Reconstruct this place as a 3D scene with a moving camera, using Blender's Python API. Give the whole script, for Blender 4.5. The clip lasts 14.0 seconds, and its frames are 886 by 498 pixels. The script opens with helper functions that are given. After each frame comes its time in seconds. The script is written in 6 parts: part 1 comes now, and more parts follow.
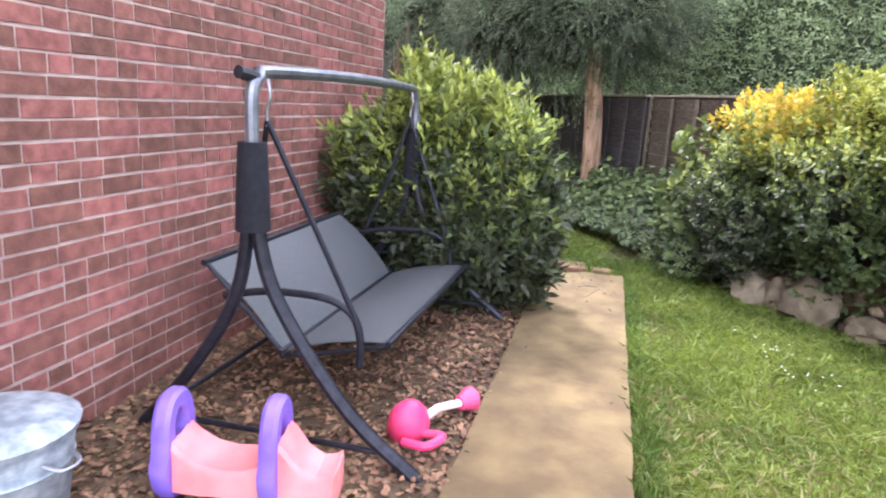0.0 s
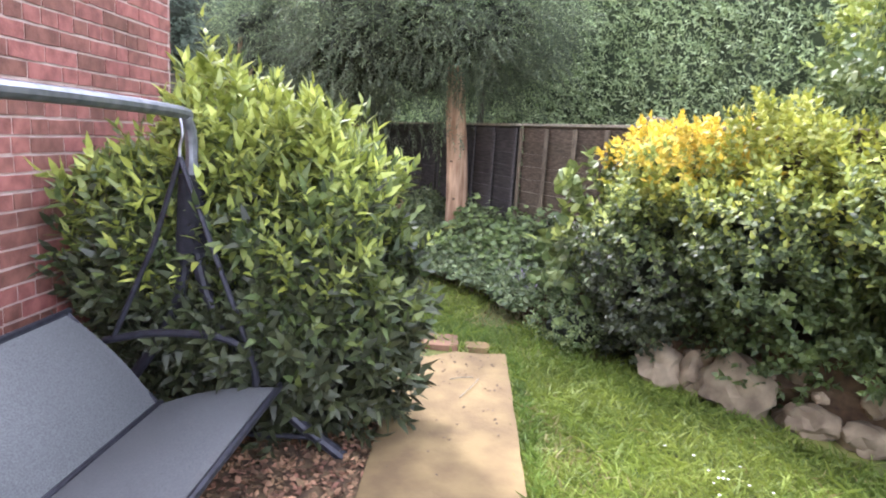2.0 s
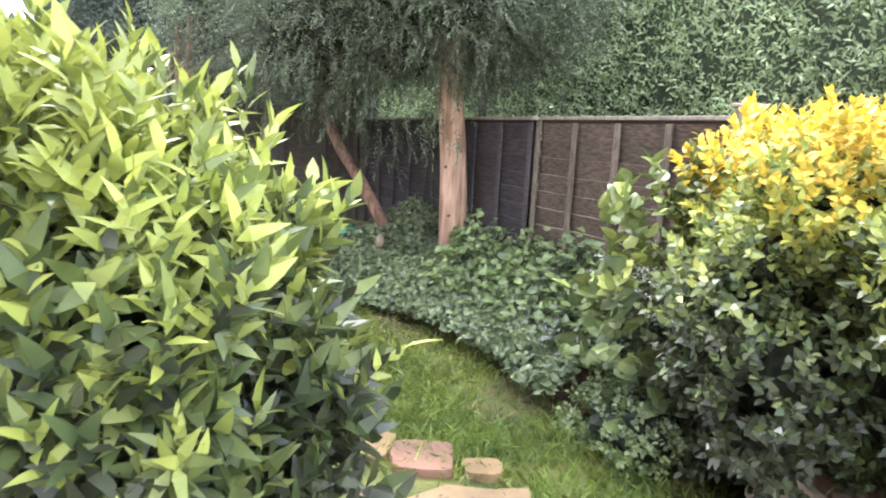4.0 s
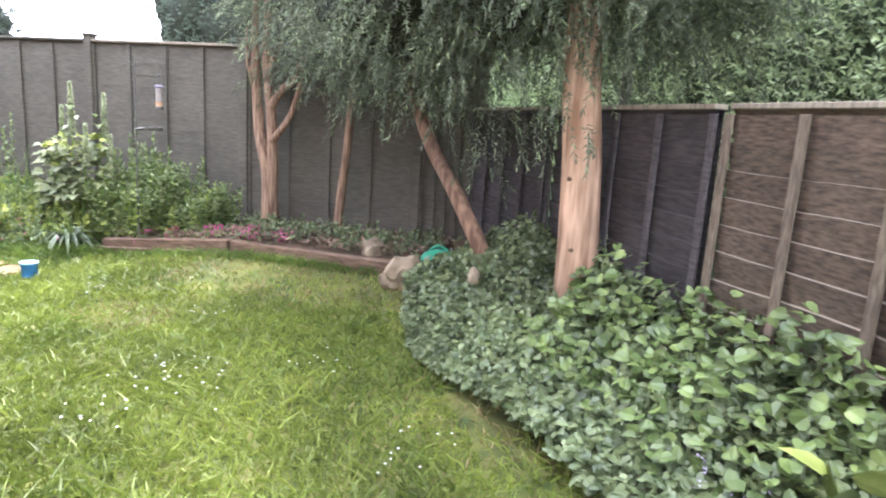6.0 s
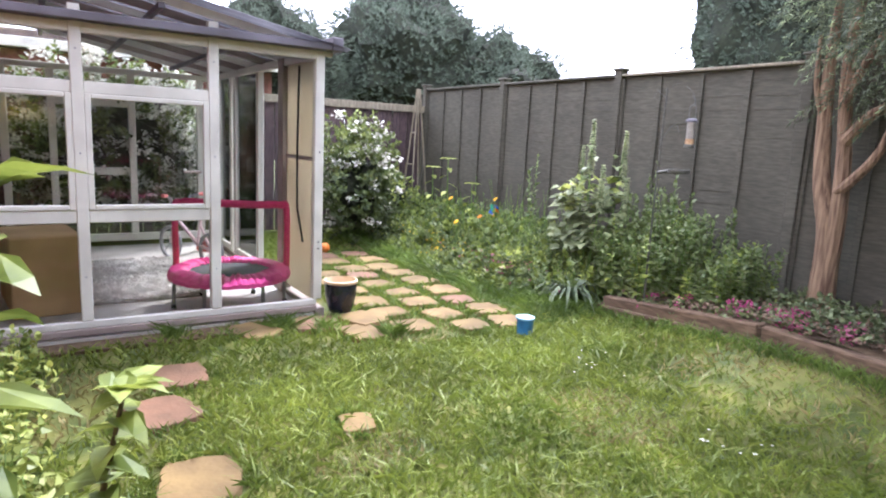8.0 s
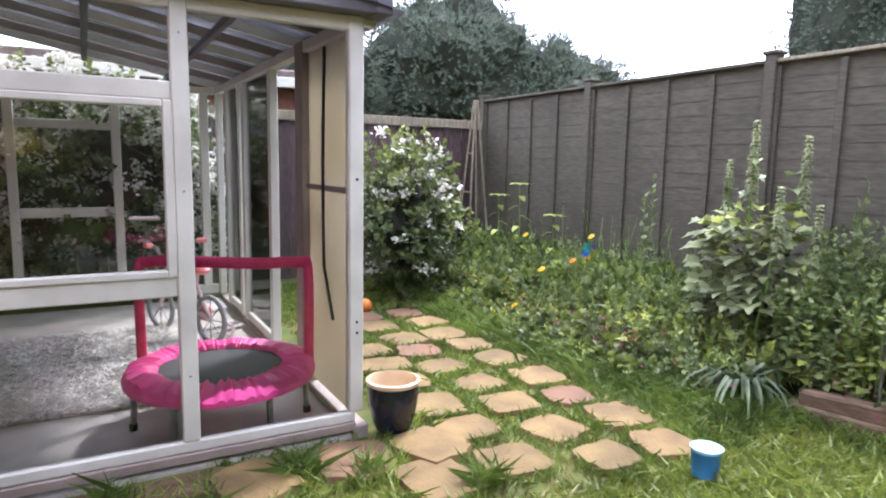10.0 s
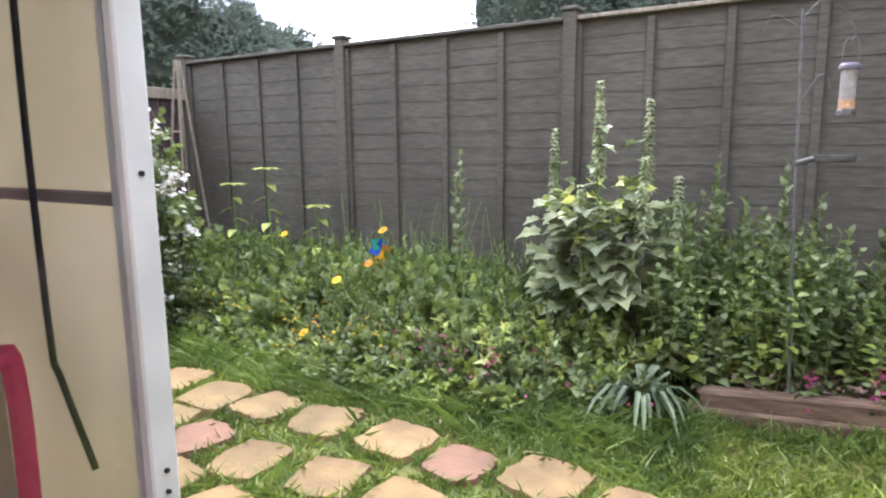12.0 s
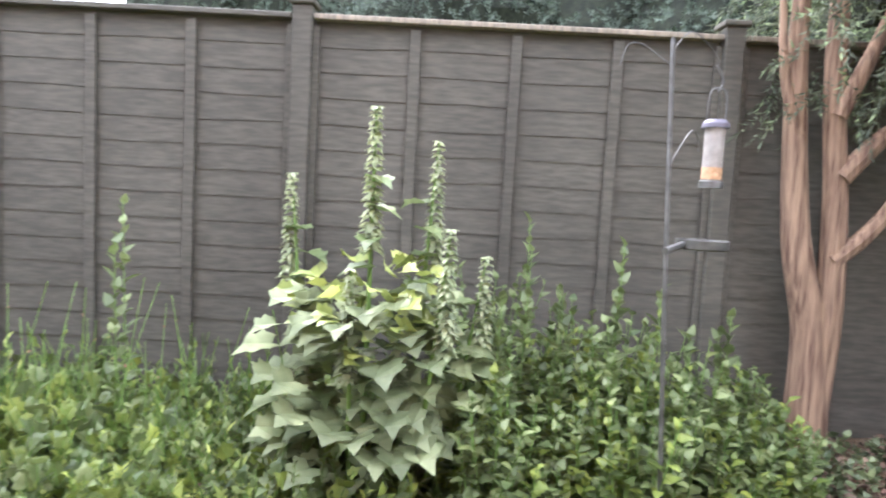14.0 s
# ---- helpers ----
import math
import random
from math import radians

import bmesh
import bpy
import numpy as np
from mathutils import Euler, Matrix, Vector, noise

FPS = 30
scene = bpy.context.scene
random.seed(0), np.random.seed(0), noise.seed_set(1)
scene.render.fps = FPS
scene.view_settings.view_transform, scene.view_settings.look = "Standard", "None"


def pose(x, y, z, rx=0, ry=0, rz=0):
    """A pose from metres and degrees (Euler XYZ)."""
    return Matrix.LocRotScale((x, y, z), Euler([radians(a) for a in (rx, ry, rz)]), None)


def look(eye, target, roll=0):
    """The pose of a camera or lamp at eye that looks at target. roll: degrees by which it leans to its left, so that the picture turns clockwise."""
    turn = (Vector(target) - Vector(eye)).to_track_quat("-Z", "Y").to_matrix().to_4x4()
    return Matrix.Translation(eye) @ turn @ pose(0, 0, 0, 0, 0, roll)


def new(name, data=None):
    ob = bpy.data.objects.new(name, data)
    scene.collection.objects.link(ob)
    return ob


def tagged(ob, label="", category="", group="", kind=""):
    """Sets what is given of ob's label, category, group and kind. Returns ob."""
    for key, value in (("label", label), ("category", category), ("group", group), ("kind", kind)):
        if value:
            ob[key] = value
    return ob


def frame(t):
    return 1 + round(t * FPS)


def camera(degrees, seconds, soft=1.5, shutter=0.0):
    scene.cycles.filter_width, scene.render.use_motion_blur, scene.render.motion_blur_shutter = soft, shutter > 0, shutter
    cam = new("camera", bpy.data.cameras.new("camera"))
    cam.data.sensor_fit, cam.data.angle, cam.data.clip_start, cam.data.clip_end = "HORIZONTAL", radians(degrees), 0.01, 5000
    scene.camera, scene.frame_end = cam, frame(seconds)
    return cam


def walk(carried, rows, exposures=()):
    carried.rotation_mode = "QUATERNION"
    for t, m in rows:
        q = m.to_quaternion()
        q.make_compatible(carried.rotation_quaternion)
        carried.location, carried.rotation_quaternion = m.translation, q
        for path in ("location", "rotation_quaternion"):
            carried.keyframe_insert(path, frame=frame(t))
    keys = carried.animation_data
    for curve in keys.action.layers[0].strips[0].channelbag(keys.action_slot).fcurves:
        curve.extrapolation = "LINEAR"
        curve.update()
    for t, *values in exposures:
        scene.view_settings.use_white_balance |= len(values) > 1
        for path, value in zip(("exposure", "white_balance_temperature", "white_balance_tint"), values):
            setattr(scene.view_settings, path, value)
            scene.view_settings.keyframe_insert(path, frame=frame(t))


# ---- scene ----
cam = camera(69.8, 14.0, soft=2.0, shutter=0.15)
PATH = [
    (0, (0.221, -4.073, 1.341), (-0.252, -2.183, 0.891), 3.4),
    (0.5, (0.146, -3.794, 1.339), (-0.057, -1.842, 0.952), 3.3),
    (1, (0.059, -3.472, 1.38), (0.032, -1.505, 1.022), 2.3),
    (1.5, (0.082, -3.081, 1.374), (0.032, -1.106, 1.065), 2.6),
    (2, (0.137, -2.714, 1.373), (0.067, -0.745, 1.029), 3.5),
    (2.5, (0.158, -2.314, 1.398), (0.173, -0.347, 1.032), 1.9),
    (3, (0.207, -1.891, 1.379), (0.118, 0.078, 1.042), 1.9),
    (3.2, (0.179, -1.733, 1.367), (0.056, 0.236, 1.038), 3.0),
    (5.3, (0.12, -0.097, 1.413), (0.135, 1.864, 1.02), 2.6),
    (5.5, (0.128, 0.07, 1.398), (0.03, 2.038, 1.054), 2.5),
    (6, (0.094, 0.527, 1.397), (-0.363, 2.435, 1.008), 3.6),
    (6.5, (-0.012, 0.895, 1.396), (-0.749, 2.719, 1.032), 3.7),
    (6.8, (-0.101, 1.067, 1.37), (-1.141, 2.727, 0.969), 4.1),
    (7, (-0.212, 1.188, 1.351), (-1.458, 2.695, 0.933), 4.5),
    (7.5, (-0.473, 1.411, 1.364), (-2.071, 2.533, 0.934), 2.2),
    (7.7, (-0.619, 1.491, 1.355), (-2.26, 2.579, 1.003), 2.9),
    (9.8, (-2.364, 2.233, 1.3), (-4.056, 3.247, 0.968), 2.4),
    (10, (-2.537, 2.269, 1.278), (-4.265, 3.239, 1.011), 1.1),
    (10.5, (-2.92, 2.307, 1.296), (-4.628, 3.289, 0.951), 3.1),
    (11, (-3.31, 2.336, 1.299), (-4.728, 3.727, 1.063), 1.6),
    (11.5, (-3.641, 2.395, 1.267), (-4.855, 3.971, 1.059), 1.0),
    (12, (-4.005, 2.518, 1.249), (-5.021, 4.21, 0.929), -0.6),
    (12.5, (-4.35, 2.732, 1.247), (-4.867, 4.634, 0.904), 0.4),
    (13, (-4.584, 3.008, 1.283), (-4.953, 4.947, 0.96), 1.1),
    (13.5, (-4.702, 3.413, 1.335), (-5.157, 5.343, 1.069), 1.5),
    (14, (-4.779, 3.698, 1.297), (-4.793, 5.69, 1.123), 3.1),
]
walk(cam, [(t, look(e, g, r)) for t, e, g, r in PATH],
     [(0, 1.35, 5680, 23), (3, 1.75, 5680, 23), (5.5, 2.1, 5680, 23), (6.5, 2.15, 5680, 23), (7.5, 1.7, 5680, 23), (10, 1.3, 5680, 23), (11.5, 1.35, 5680, 23), (12.5, 1.6, 5680, 23), (13, 1.85, 5680, 23), (14, 1.95, 5680, 23)])


# ---- world, sun ----
SUN_AZ, SUN_EL = 32.0, 51.0          # degrees from +y towards -x; height
world = bpy.data.worlds.new("sky")
scene.world = world
world.use_nodes = True
wn, wl = world.node_tree.nodes, world.node_tree.links
bg = wn["Background"]
sky = wn.new("ShaderNodeTexSky")
sky.sky_type, sky.sun_disc = "NISHITA", False
sky.sun_elevation, sky.sun_rotation = radians(SUN_EL), radians(-SUN_AZ)
sky.dust_density = 3.0
cloud = wn.new("ShaderNodeTexNoise")
cloud.inputs["Scale"].default_value, cloud.inputs["Detail"].default_value = 2.2, 6
cramp = wn.new("ShaderNodeValToRGB")
cramp.color_ramp.elements[0].position, cramp.color_ramp.elements[1].position = 0.3, 0.52
cmix = wn.new("ShaderNodeMixRGB")
cmix.inputs[2].default_value = (15.0, 15.4, 16.2, 1)
wc = wn.new("ShaderNodeTexCoord")
wl.new(wc.outputs["Generated"], cloud.inputs["Vector"])
wl.new(cloud.outputs["Fac"], cramp.inputs["Fac"])
wl.new(cramp.outputs["Color"], cmix.inputs[0])
wl.new(sky.outputs["Color"], cmix.inputs[1])
wl.new(cmix.outputs["Color"], bg.inputs["Color"])
bg.inputs["Strength"].default_value = 0.15
sun_data = bpy.data.lights.new("sun", "SUN")
sun_data.energy, sun_data.angle, sun_data.color = 2.9, radians(9), (1, 0.94, 0.84)
sun = new("sun", sun_data)
sun.matrix_basis = look((-20 * math.sin(radians(SUN_AZ)), 20 * math.cos(radians(SUN_AZ)), 20 * math.tan(radians(SUN_EL))), (0, 0, 0))

# ---- materials ----


def srgb(h):
    v = [int(h[i:i + 2], 16) / 255 for i in (0, 2, 4)]
    return tuple(c / 12.92 if c < 0.04045 else ((c + 0.055) / 1.055) ** 2.4 for c in v) + (1,)


def mat(name, a, b, scale=20, rough=0.75, metal=0.0, bump=0.3, fine=120, vary=0.0, island=False, through_light=0.0, stretch=(1, 1, 1), stain=0.25, spec=0.4, sheen_at=None):
    """Two colours mottled at one scale, stained at a large one, with fine relief."""
    m = bpy.data.materials.new(name)
    m.use_nodes = True
    n, l = m.node_tree.nodes, m.node_tree.links
    p = n["Principled BSDF"]
    tc = n.new("ShaderNodeTexCoord")
    mp = n.new("ShaderNodeMapping")
    mp.inputs["Scale"].default_value = stretch
    l.new(tc.outputs["Object"], mp.inputs["Vector"])
    if vary and not island:
        oi = n.new("ShaderNodeObjectInfo")
        sh = n.new("ShaderNodeVectorMath")
        sh.operation = "SCALE"
        sh.inputs[0].default_value = (37, 53, 29)
        l.new(oi.outputs["Random"], sh.inputs["Scale"])
        l.new(sh.outputs["Vector"], mp.inputs["Location"])
    t1 = n.new("ShaderNodeTexNoise")
    t1.inputs["Scale"].default_value, t1.inputs["Detail"].default_value = scale, 5
    l.new(mp.outputs["Vector"], t1.inputs["Vector"])
    r = n.new("ShaderNodeValToRGB")
    r.color_ramp.elements[0].position, r.color_ramp.elements[1].position = 0.35, 0.65
    r.color_ramp.elements[0].color, r.color_ramp.elements[1].color = srgb(a), srgb(b)
    l.new(t1.outputs["Fac"], r.inputs["Fac"])
    t2 = n.new("ShaderNodeTexNoise")
    t2.inputs["Scale"].default_value, t2.inputs["Detail"].default_value = 1.7, 3
    l.new(tc.outputs["Object"], t2.inputs["Vector"])
    mr = n.new("ShaderNodeMapRange")
    mr.inputs["From Min"].default_value, mr.inputs["From Max"].default_value = 0.3, 0.7
    mr.inputs["To Min"].default_value, mr.inputs["To Max"].default_value = 1 - stain, 1 + stain * 0.5
    l.new(t2.outputs["Fac"], mr.inputs["Value"])
    hs = n.new("ShaderNodeHueSaturation")
    l.new(r.outputs["Color"], hs.inputs["Color"])
    val = mr.outputs["Result"]
    if vary:
        src = n.new("ShaderNodeNewGeometry").outputs["Random Per Island"] if island else n.new("ShaderNodeObjectInfo").outputs["Random"]
        m2 = n.new("ShaderNodeMapRange")
        m2.inputs["To Min"].default_value, m2.inputs["To Max"].default_value = 1 - vary, 1 + vary
        l.new(src, m2.inputs["Value"])
        mu = n.new("ShaderNodeMath")
        mu.operation = "MULTIPLY"
        l.new(val, mu.inputs[0])
        l.new(m2.outputs["Result"], mu.inputs[1])
        val = mu.outputs[0]
        m3 = n.new("ShaderNodeMapRange")
        m3.inputs["To Min"].default_value, m3.inputs["To Max"].default_value = 0.5 + vary * 0.03, 0.5 - vary * 0.03
        l.new(src, m3.inputs["Value"])
        l.new(m3.outputs["Result"], hs.inputs["Hue"])
    l.new(val, hs.inputs["Value"])
    l.new(hs.outputs["Color"], p.inputs["Base Color"])
    p.inputs["Roughness"].default_value, p.inputs["Metallic"].default_value = rough, metal
    p.inputs["Specular IOR Level"].default_value = spec
    if bump:
        t3 = n.new("ShaderNodeTexNoise")
        t3.inputs["Scale"].default_value, t3.inputs["Detail"].default_value = fine, 4
        l.new(mp.outputs["Vector"], t3.inputs["Vector"])
        bp = n.new("ShaderNodeBump")
        bp.inputs["Strength"].default_value, bp.inputs["Distance"].default_value = bump, 0.01
        l.new(t3.outputs["Fac"], bp.inputs["Height"])
        l.new(bp.outputs["Normal"], p.inputs["Normal"])
    if through_light:
        tr = n.new("ShaderNodeBsdfTranslucent")
        l.new(hs.outputs["Color"], tr.inputs["Color"])
        mx = n.new("ShaderNodeMixShader")
        mx.inputs["Fac"].default_value = through_light
        l.new(p.outputs["BSDF"], mx.inputs[1])
        l.new(tr.outputs["BSDF"], mx.inputs[2])
        l.new(mx.outputs["Shader"], n["Material Output"].inputs["Surface"])
    return m


def leafmat(name, a, b, vary=0.35, rough=0.5, tl=0.3):
    return mat(name, a, b, 9, rough, bump=0, vary=vary, island=True, through_light=tl, stain=0.3, spec=0.45)


def glassmat(name, tint=(0.96, 0.98, 0.97, 1), frosted=0.0):
    m = bpy.data.materials.new(name)
    m.use_nodes = True
    n, l = m.node_tree.nodes, m.node_tree.links
    n.remove(n["Principled BSDF"])
    g = n.new("ShaderNodeBsdfGlossy")
    g.inputs["Roughness"].default_value = 0.03 + frosted * 0.3
    t = n.new("ShaderNodeBsdfTransparent")
    t.inputs["Color"].default_value = tint
    f = n.new("ShaderNodeFresnel")
    f.inputs["IOR"].default_value = 1.5
    mx = n.new("ShaderNodeMixShader")
    l.new(f.outputs["Fac"], mx.inputs["Fac"])
    l.new(t.outputs["BSDF"], mx.inputs[1])
    l.new(g.outputs["BSDF"], mx.inputs[2])
    l.new(mx.outputs["Shader"], n["Material Output"].inputs["Surface"])
    return m


BRICK = mat("brick", "6f463c", "905f52", 16, 0.85, bump=0.35, fine=80, vary=0.3, stain=0.2)
BRICK_I = mat("brick_joined", "6f463c", "905f52", 16, 0.85, bump=0.35, fine=80, vary=0.3, island=True, stain=0.2)
MORTAR = mat("mortar", "a8938a", "c2aea2", 14, 0.95, bump=0.3)
CONCRETE = mat("concrete", "68563a", "7f6c48", 6, 0.9, bump=0.25, fine=60, stain=0.25)
SLAB = mat("slab", "675536", "826d44", 5, 0.9, bump=0.3, fine=50, vary=0.12, stain=0.2)
SLABPINK = mat("slab_pink", "68503c", "805f48", 5, 0.9, bump=0.3, fine=50, vary=0.12, stain=0.2)
EARTH = mat("earth", "4a3a2b", "66543c", 18, 0.95, bump=0.6, fine=40, stain=0.3)
TURF = mat("turf", "3f4d1c", "6a6a30", 5, 0.95, bump=0.6, fine=60, stain=0.4)
CHIPS = mat("chips", "5e4433", "957657", 10, 0.9, bump=0.2, vary=0.45, island=True, stain=0.2)
# Uncut grass: greener, and darkened to stand in for the fence's shade.
LUSHDARK = mat("lush_darkened_grass", "52692b", "788f3e", 2.5, 0.55, bump=0, vary=0.3, island=True, through_light=0.3, stain=0.35)
GRASS = mat("grass", "5e7029", "8c9a43", 1.2, 0.55, bump=0, vary=0.3, island=True, through_light=0.35, stain=0.3)
GRASSDRY = mat("grass_dry", "7a7446", "9a9060", 3, 0.6, bump=0, vary=0.3, island=True, through_light=0.3, stain=0.3)
# Darker copy of the right fence's wood, tree shade put into the colour.
FENCESHADE = mat("fence_brown_shaded", "3a3634", "504b47", 10, 0.85, bump=0.4, fine=60, vary=0.16, stretch=(1, 1, 6), stain=0.25)
FENCEG = mat("fence_grey_green", "4a483d", "5b584b", 10, 0.85, bump=0.25, fine=60, vary=0.03, stretch=(1, 1, 6), stain=0.2)
FENCEBR = mat("fence_brown", "453b30", "6a5d4b", 10, 0.85, bump=0.4, fine=60, vary=0.16, stretch=(2, 2, 8), stain=0.25)
FENCEPURP = mat("fence_purple_brown", "3f3336", "5a4a48", 10, 0.85, bump=0.4, fine=60, vary=0.2, stretch=(8, 8, 1), stain=0.25)
POSTGREY = mat("post_wood", "77705f", "968c76", 12, 0.85, bump=0.4, stretch=(5, 5, 1))
POSTDULL = mat("batten_wood", "564c3e", "7a6e5a", 12, 0.85, bump=0.4, stretch=(5, 5, 1))
SLEEPER = mat("sleeper", "564534", "7c6650", 8, 0.9, bump=0.5, fine=40, stretch=(1, 5, 5))
BARK = mat("bark_red", "8a6b50", "c8a888", 7, 0.9, bump=0.9, fine=18, stretch=(3, 3, 0.35), stain=0.45)
BARKGREY = mat("bark_grey", "644e3e", "a0866a", 11, 0.9, bump=1.0, fine=22, stretch=(5, 5, 0.35), stain=0.25)
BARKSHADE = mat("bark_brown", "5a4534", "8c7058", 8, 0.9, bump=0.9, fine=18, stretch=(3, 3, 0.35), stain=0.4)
LITTER = mat("leaf_litter", "544434", "8a7862", 10, 0.9, bump=0.2, vary=0.45, island=True, stain=0.3)
RUGPILE = mat("rug_pile", "d0ccc6", "f6f3ee", 12, 0.95, bump=0, vary=0.3, island=True)
TWIG = mat("twig", "4d4030", "6a5942", 20, 0.85)
STEM = mat("green_stem", "5c7a35", "7b9a4c", 20, 0.6)
DARKMETAL = mat("dark_metal", "24242a", "33343b", 30, 0.42, metal=0.4, bump=0.05)
SLEEVE = mat("foam_sleeve", "17171c", "222228", 40, 0.9, bump=0.3)
BARGLOSS = mat("bar_grey_metal", "6b6e74", "8c8f94", 20, 0.35, metal=0.6, bump=0.05)
SLING = mat("sling_fabric", "484a4a", "5e6060", 160, 0.5, bump=0.15, fine=500, stain=0.12)
UPVC = mat("white_frame", "cccbbf", "dfded2", 4, 0.45, bump=0.05, stain=0.12)
UPVCD = mat("aged_frame", "8d8078", "a3968c", 4, 0.6, bump=0.1, stain=0.2)
FROST = mat("frosted_panel", "d4cbb4", "e2dac6", 2, 0.5, bump=0.05, through_light=0.5, stain=0.15)
POLY = mat("roof_sheet", "5e5e64", "84848a", 3, 0.35, bump=0.05, through_light=0.35, stain=0.35)
SOFFIT = mat("soffit_grey", "5c595e", "75727a", 3, 0.6, bump=0.05)
FLOORC = mat("floor_concrete", "b0aba4", "c8c3bb", 5, 0.5, bump=0.1, stain=0.2)
RUG = mat("shag_rug", "98948f", "e2ded9", 70, 0.95, bump=0.8, fine=120, stain=0.15)
PINK = mat("pink_vinyl", "e0408c", "ee5b9f", 8, 0.5, bump=0.15, fine=40, stain=0.1)
PINKDEEP = mat("magenta_foam", "c22a5f", "d63b70", 30, 0.75, bump=0.2, stain=0.1)
MESHBLACK = mat("trampoline_mat", "3a3a3e", "4a4a4e", 60, 0.75, bump=0.2, stain=0.1)
STEEL = mat("steel", "8c8c90", "aaaab0", 20, 0.35, metal=0.9, bump=0.03)
GALV = mat("galvanised", "8a969b", "c6cfd0", 16, 0.5, metal=0.35, bump=0.1)
GLAZEBLUE = mat("navy_glaze", "15171f", "22273a", 6, 0.2, bump=0.05, spec=0.6)
POLEGREY = mat("pole_metal", "55554f", "74746c", 20, 0.5, metal=0.5, bump=0.03)
POTRIM = mat("pot_rim", "c9b08c", "d8c19e", 10, 0.6)
BLUEPL = mat("blue_plastic", "2f6fa8", "4a8fc4", 6, 0.45, bump=0.05)
TOYBLUELID = mat("pale_blue_plastic", "8fc3dd", "a9d3e6", 6, 0.5, bump=0.03)
TOYPINK = mat("toy_pink", "ee8280", "f59a94", 5, 0.45, bump=0.03, stain=0.1)
TOYPURPLE = mat("toy_purple", "7d5fc4", "9277d2", 5, 0.45, bump=0.03, stain=0.1)
TOYRED = mat("toy_hotpink", "e8396a", "f2567f", 5, 0.4, bump=0.03, stain=0.1)
TOYWHITE = mat("toy_white", "e4c7cc", "eed8dc", 5, 0.4, bump=0.03, stain=0.1)
ROCK = mat("rock", "625644", "97886d", 7, 0.9, bump=0.8, fine=20, vary=0.15, stain=0.3)
ROCKPALE = mat("rock_pale", "695d49", "97896f", 7, 0.9, bump=0.6, fine=20, vary=0.15, stain=0.25)
GREENCAN = mat("green_plastic", "1f7a5a", "2f9a74", 6, 0.4, bump=0.03)
ORANGE = mat("orange_ball", "d9742c", "e68a3c", 8, 0.5)
CARD = mat("cardboard", "b08a5f", "c49d70", 5, 0.9, bump=0.1)
ROOFT = mat("roof_tiles", "6b5d5a", "82726c", 12, 0.9, bump=0.5)
GLASS = glassmat("clear_glass")
RUBBER = mat("rubber", "8f8f92", "a3a3a6", 20, 0.7)
YELLOWFL = mat("yellow_petals", "f2c414", "ffd52e", 20, 0.6, bump=0, through_light=0.3)
ORANGEFL = mat("orange_petals", "f08a1a", "ff9e2c", 20, 0.6, bump=0, through_light=0.3)
PINKFL = mat("pink_petals", "ad4474", "cf6f98", 20, 0.6, bump=0, vary=0.3, island=True, through_light=0.3)
LILACFL = mat("lilac_petals", "9a8ca8", "bdb2c6", 20, 0.6, bump=0, vary=0.2, island=True, through_light=0.3)
WHITEFL = mat("white_petals", "d8d6cc", "eceade", 20, 0.6, bump=0, vary=0.1, island=True, through_light=0.25)
BLUEFILM = mat("blue_film", "2f5fc8", "4274da", 10, 0.4)
GREENFILM = mat("green_film", "2fa88a", "45bfa0", 10, 0.4)
SEED = mat("seed_mix", "b08a62", "d2ad85", 60, 0.9)
FEEDTUBE = mat("feeder_tube", "8f8a80", "aaa498", 30, 0.4, bump=0.1)

LAUREL = leafmat("laurel_leaves", "56632f", "7e8a4a")
LAURELTIP = leafmat("laurel_tips", "87933c", "adb65c", 0.25)
# Two darkened leaf greens: shade put into the colour of low foliage.
SHADELEAF = leafmat("shaded_leaves", "3c4a28", "5a6838", 0.3, tl=0.15)
DEEPSHADE = leafmat("deep_shade_leaves", "2e3420", "434a2a", 0.3, tl=0.1)
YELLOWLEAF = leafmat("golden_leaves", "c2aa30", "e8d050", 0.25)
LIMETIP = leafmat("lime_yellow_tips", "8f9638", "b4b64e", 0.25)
LIMELEAF = leafmat("lime_leaves", "93a04c", "bac46c")
MIDLEAF = leafmat("mid_leaves", "586a3e", "808c56")
CONIFER = leafmat("conifer_sprays", "4e5742", "727c5e", 0.35, 0.7, 0.15)
CONIFERL = leafmat("conifer_pale_sprays", "869a6c", "a9bb8c", 0.3, 0.7, 0.3)
HEDGE = leafmat("hedge_sprays", "8a9c6a", "aebf8e", 0.3, 0.7, 0.25)
IVYLARGE = leafmat("large_ivy_leaves", "4c5e30", "74864a", 0.3, 0.4, 0.15)
IVY = leafmat("ivy_leaves", "4c5a36", "78865a", 0.35, 0.4, 0.15)
NETTLE = leafmat("nettle_leaves", "60703f", "8c9a64", 0.3)
HOLLY = leafmat("mallow_leaves", "6c784e", "9aa474", 0.2, 0.6, 0.25)
SPIKE = leafmat("seed_spikes", "98a578", "bcc498", 0.2)
GROUNDLEAF = leafmat("bed_leaves", "63752f", "94a24c", 0.35)
STRAP = leafmat("strap_leaves", "4e5f3c", "7d8b64", 0.25, 0.4, 0.2)
HEDGEIN = mat("hedge_inner_shade", "3f4a34", "566248", 9, 0.95, bump=0.8, fine=30)
SHADE = mat("crown_core_shade", "23271d", "343a29", 14, 0.95, bump=0.8, fine=30)
FARTREE = leafmat("far_leaves", "4a5646", "667260", 0.3, 0.8, 0.2)

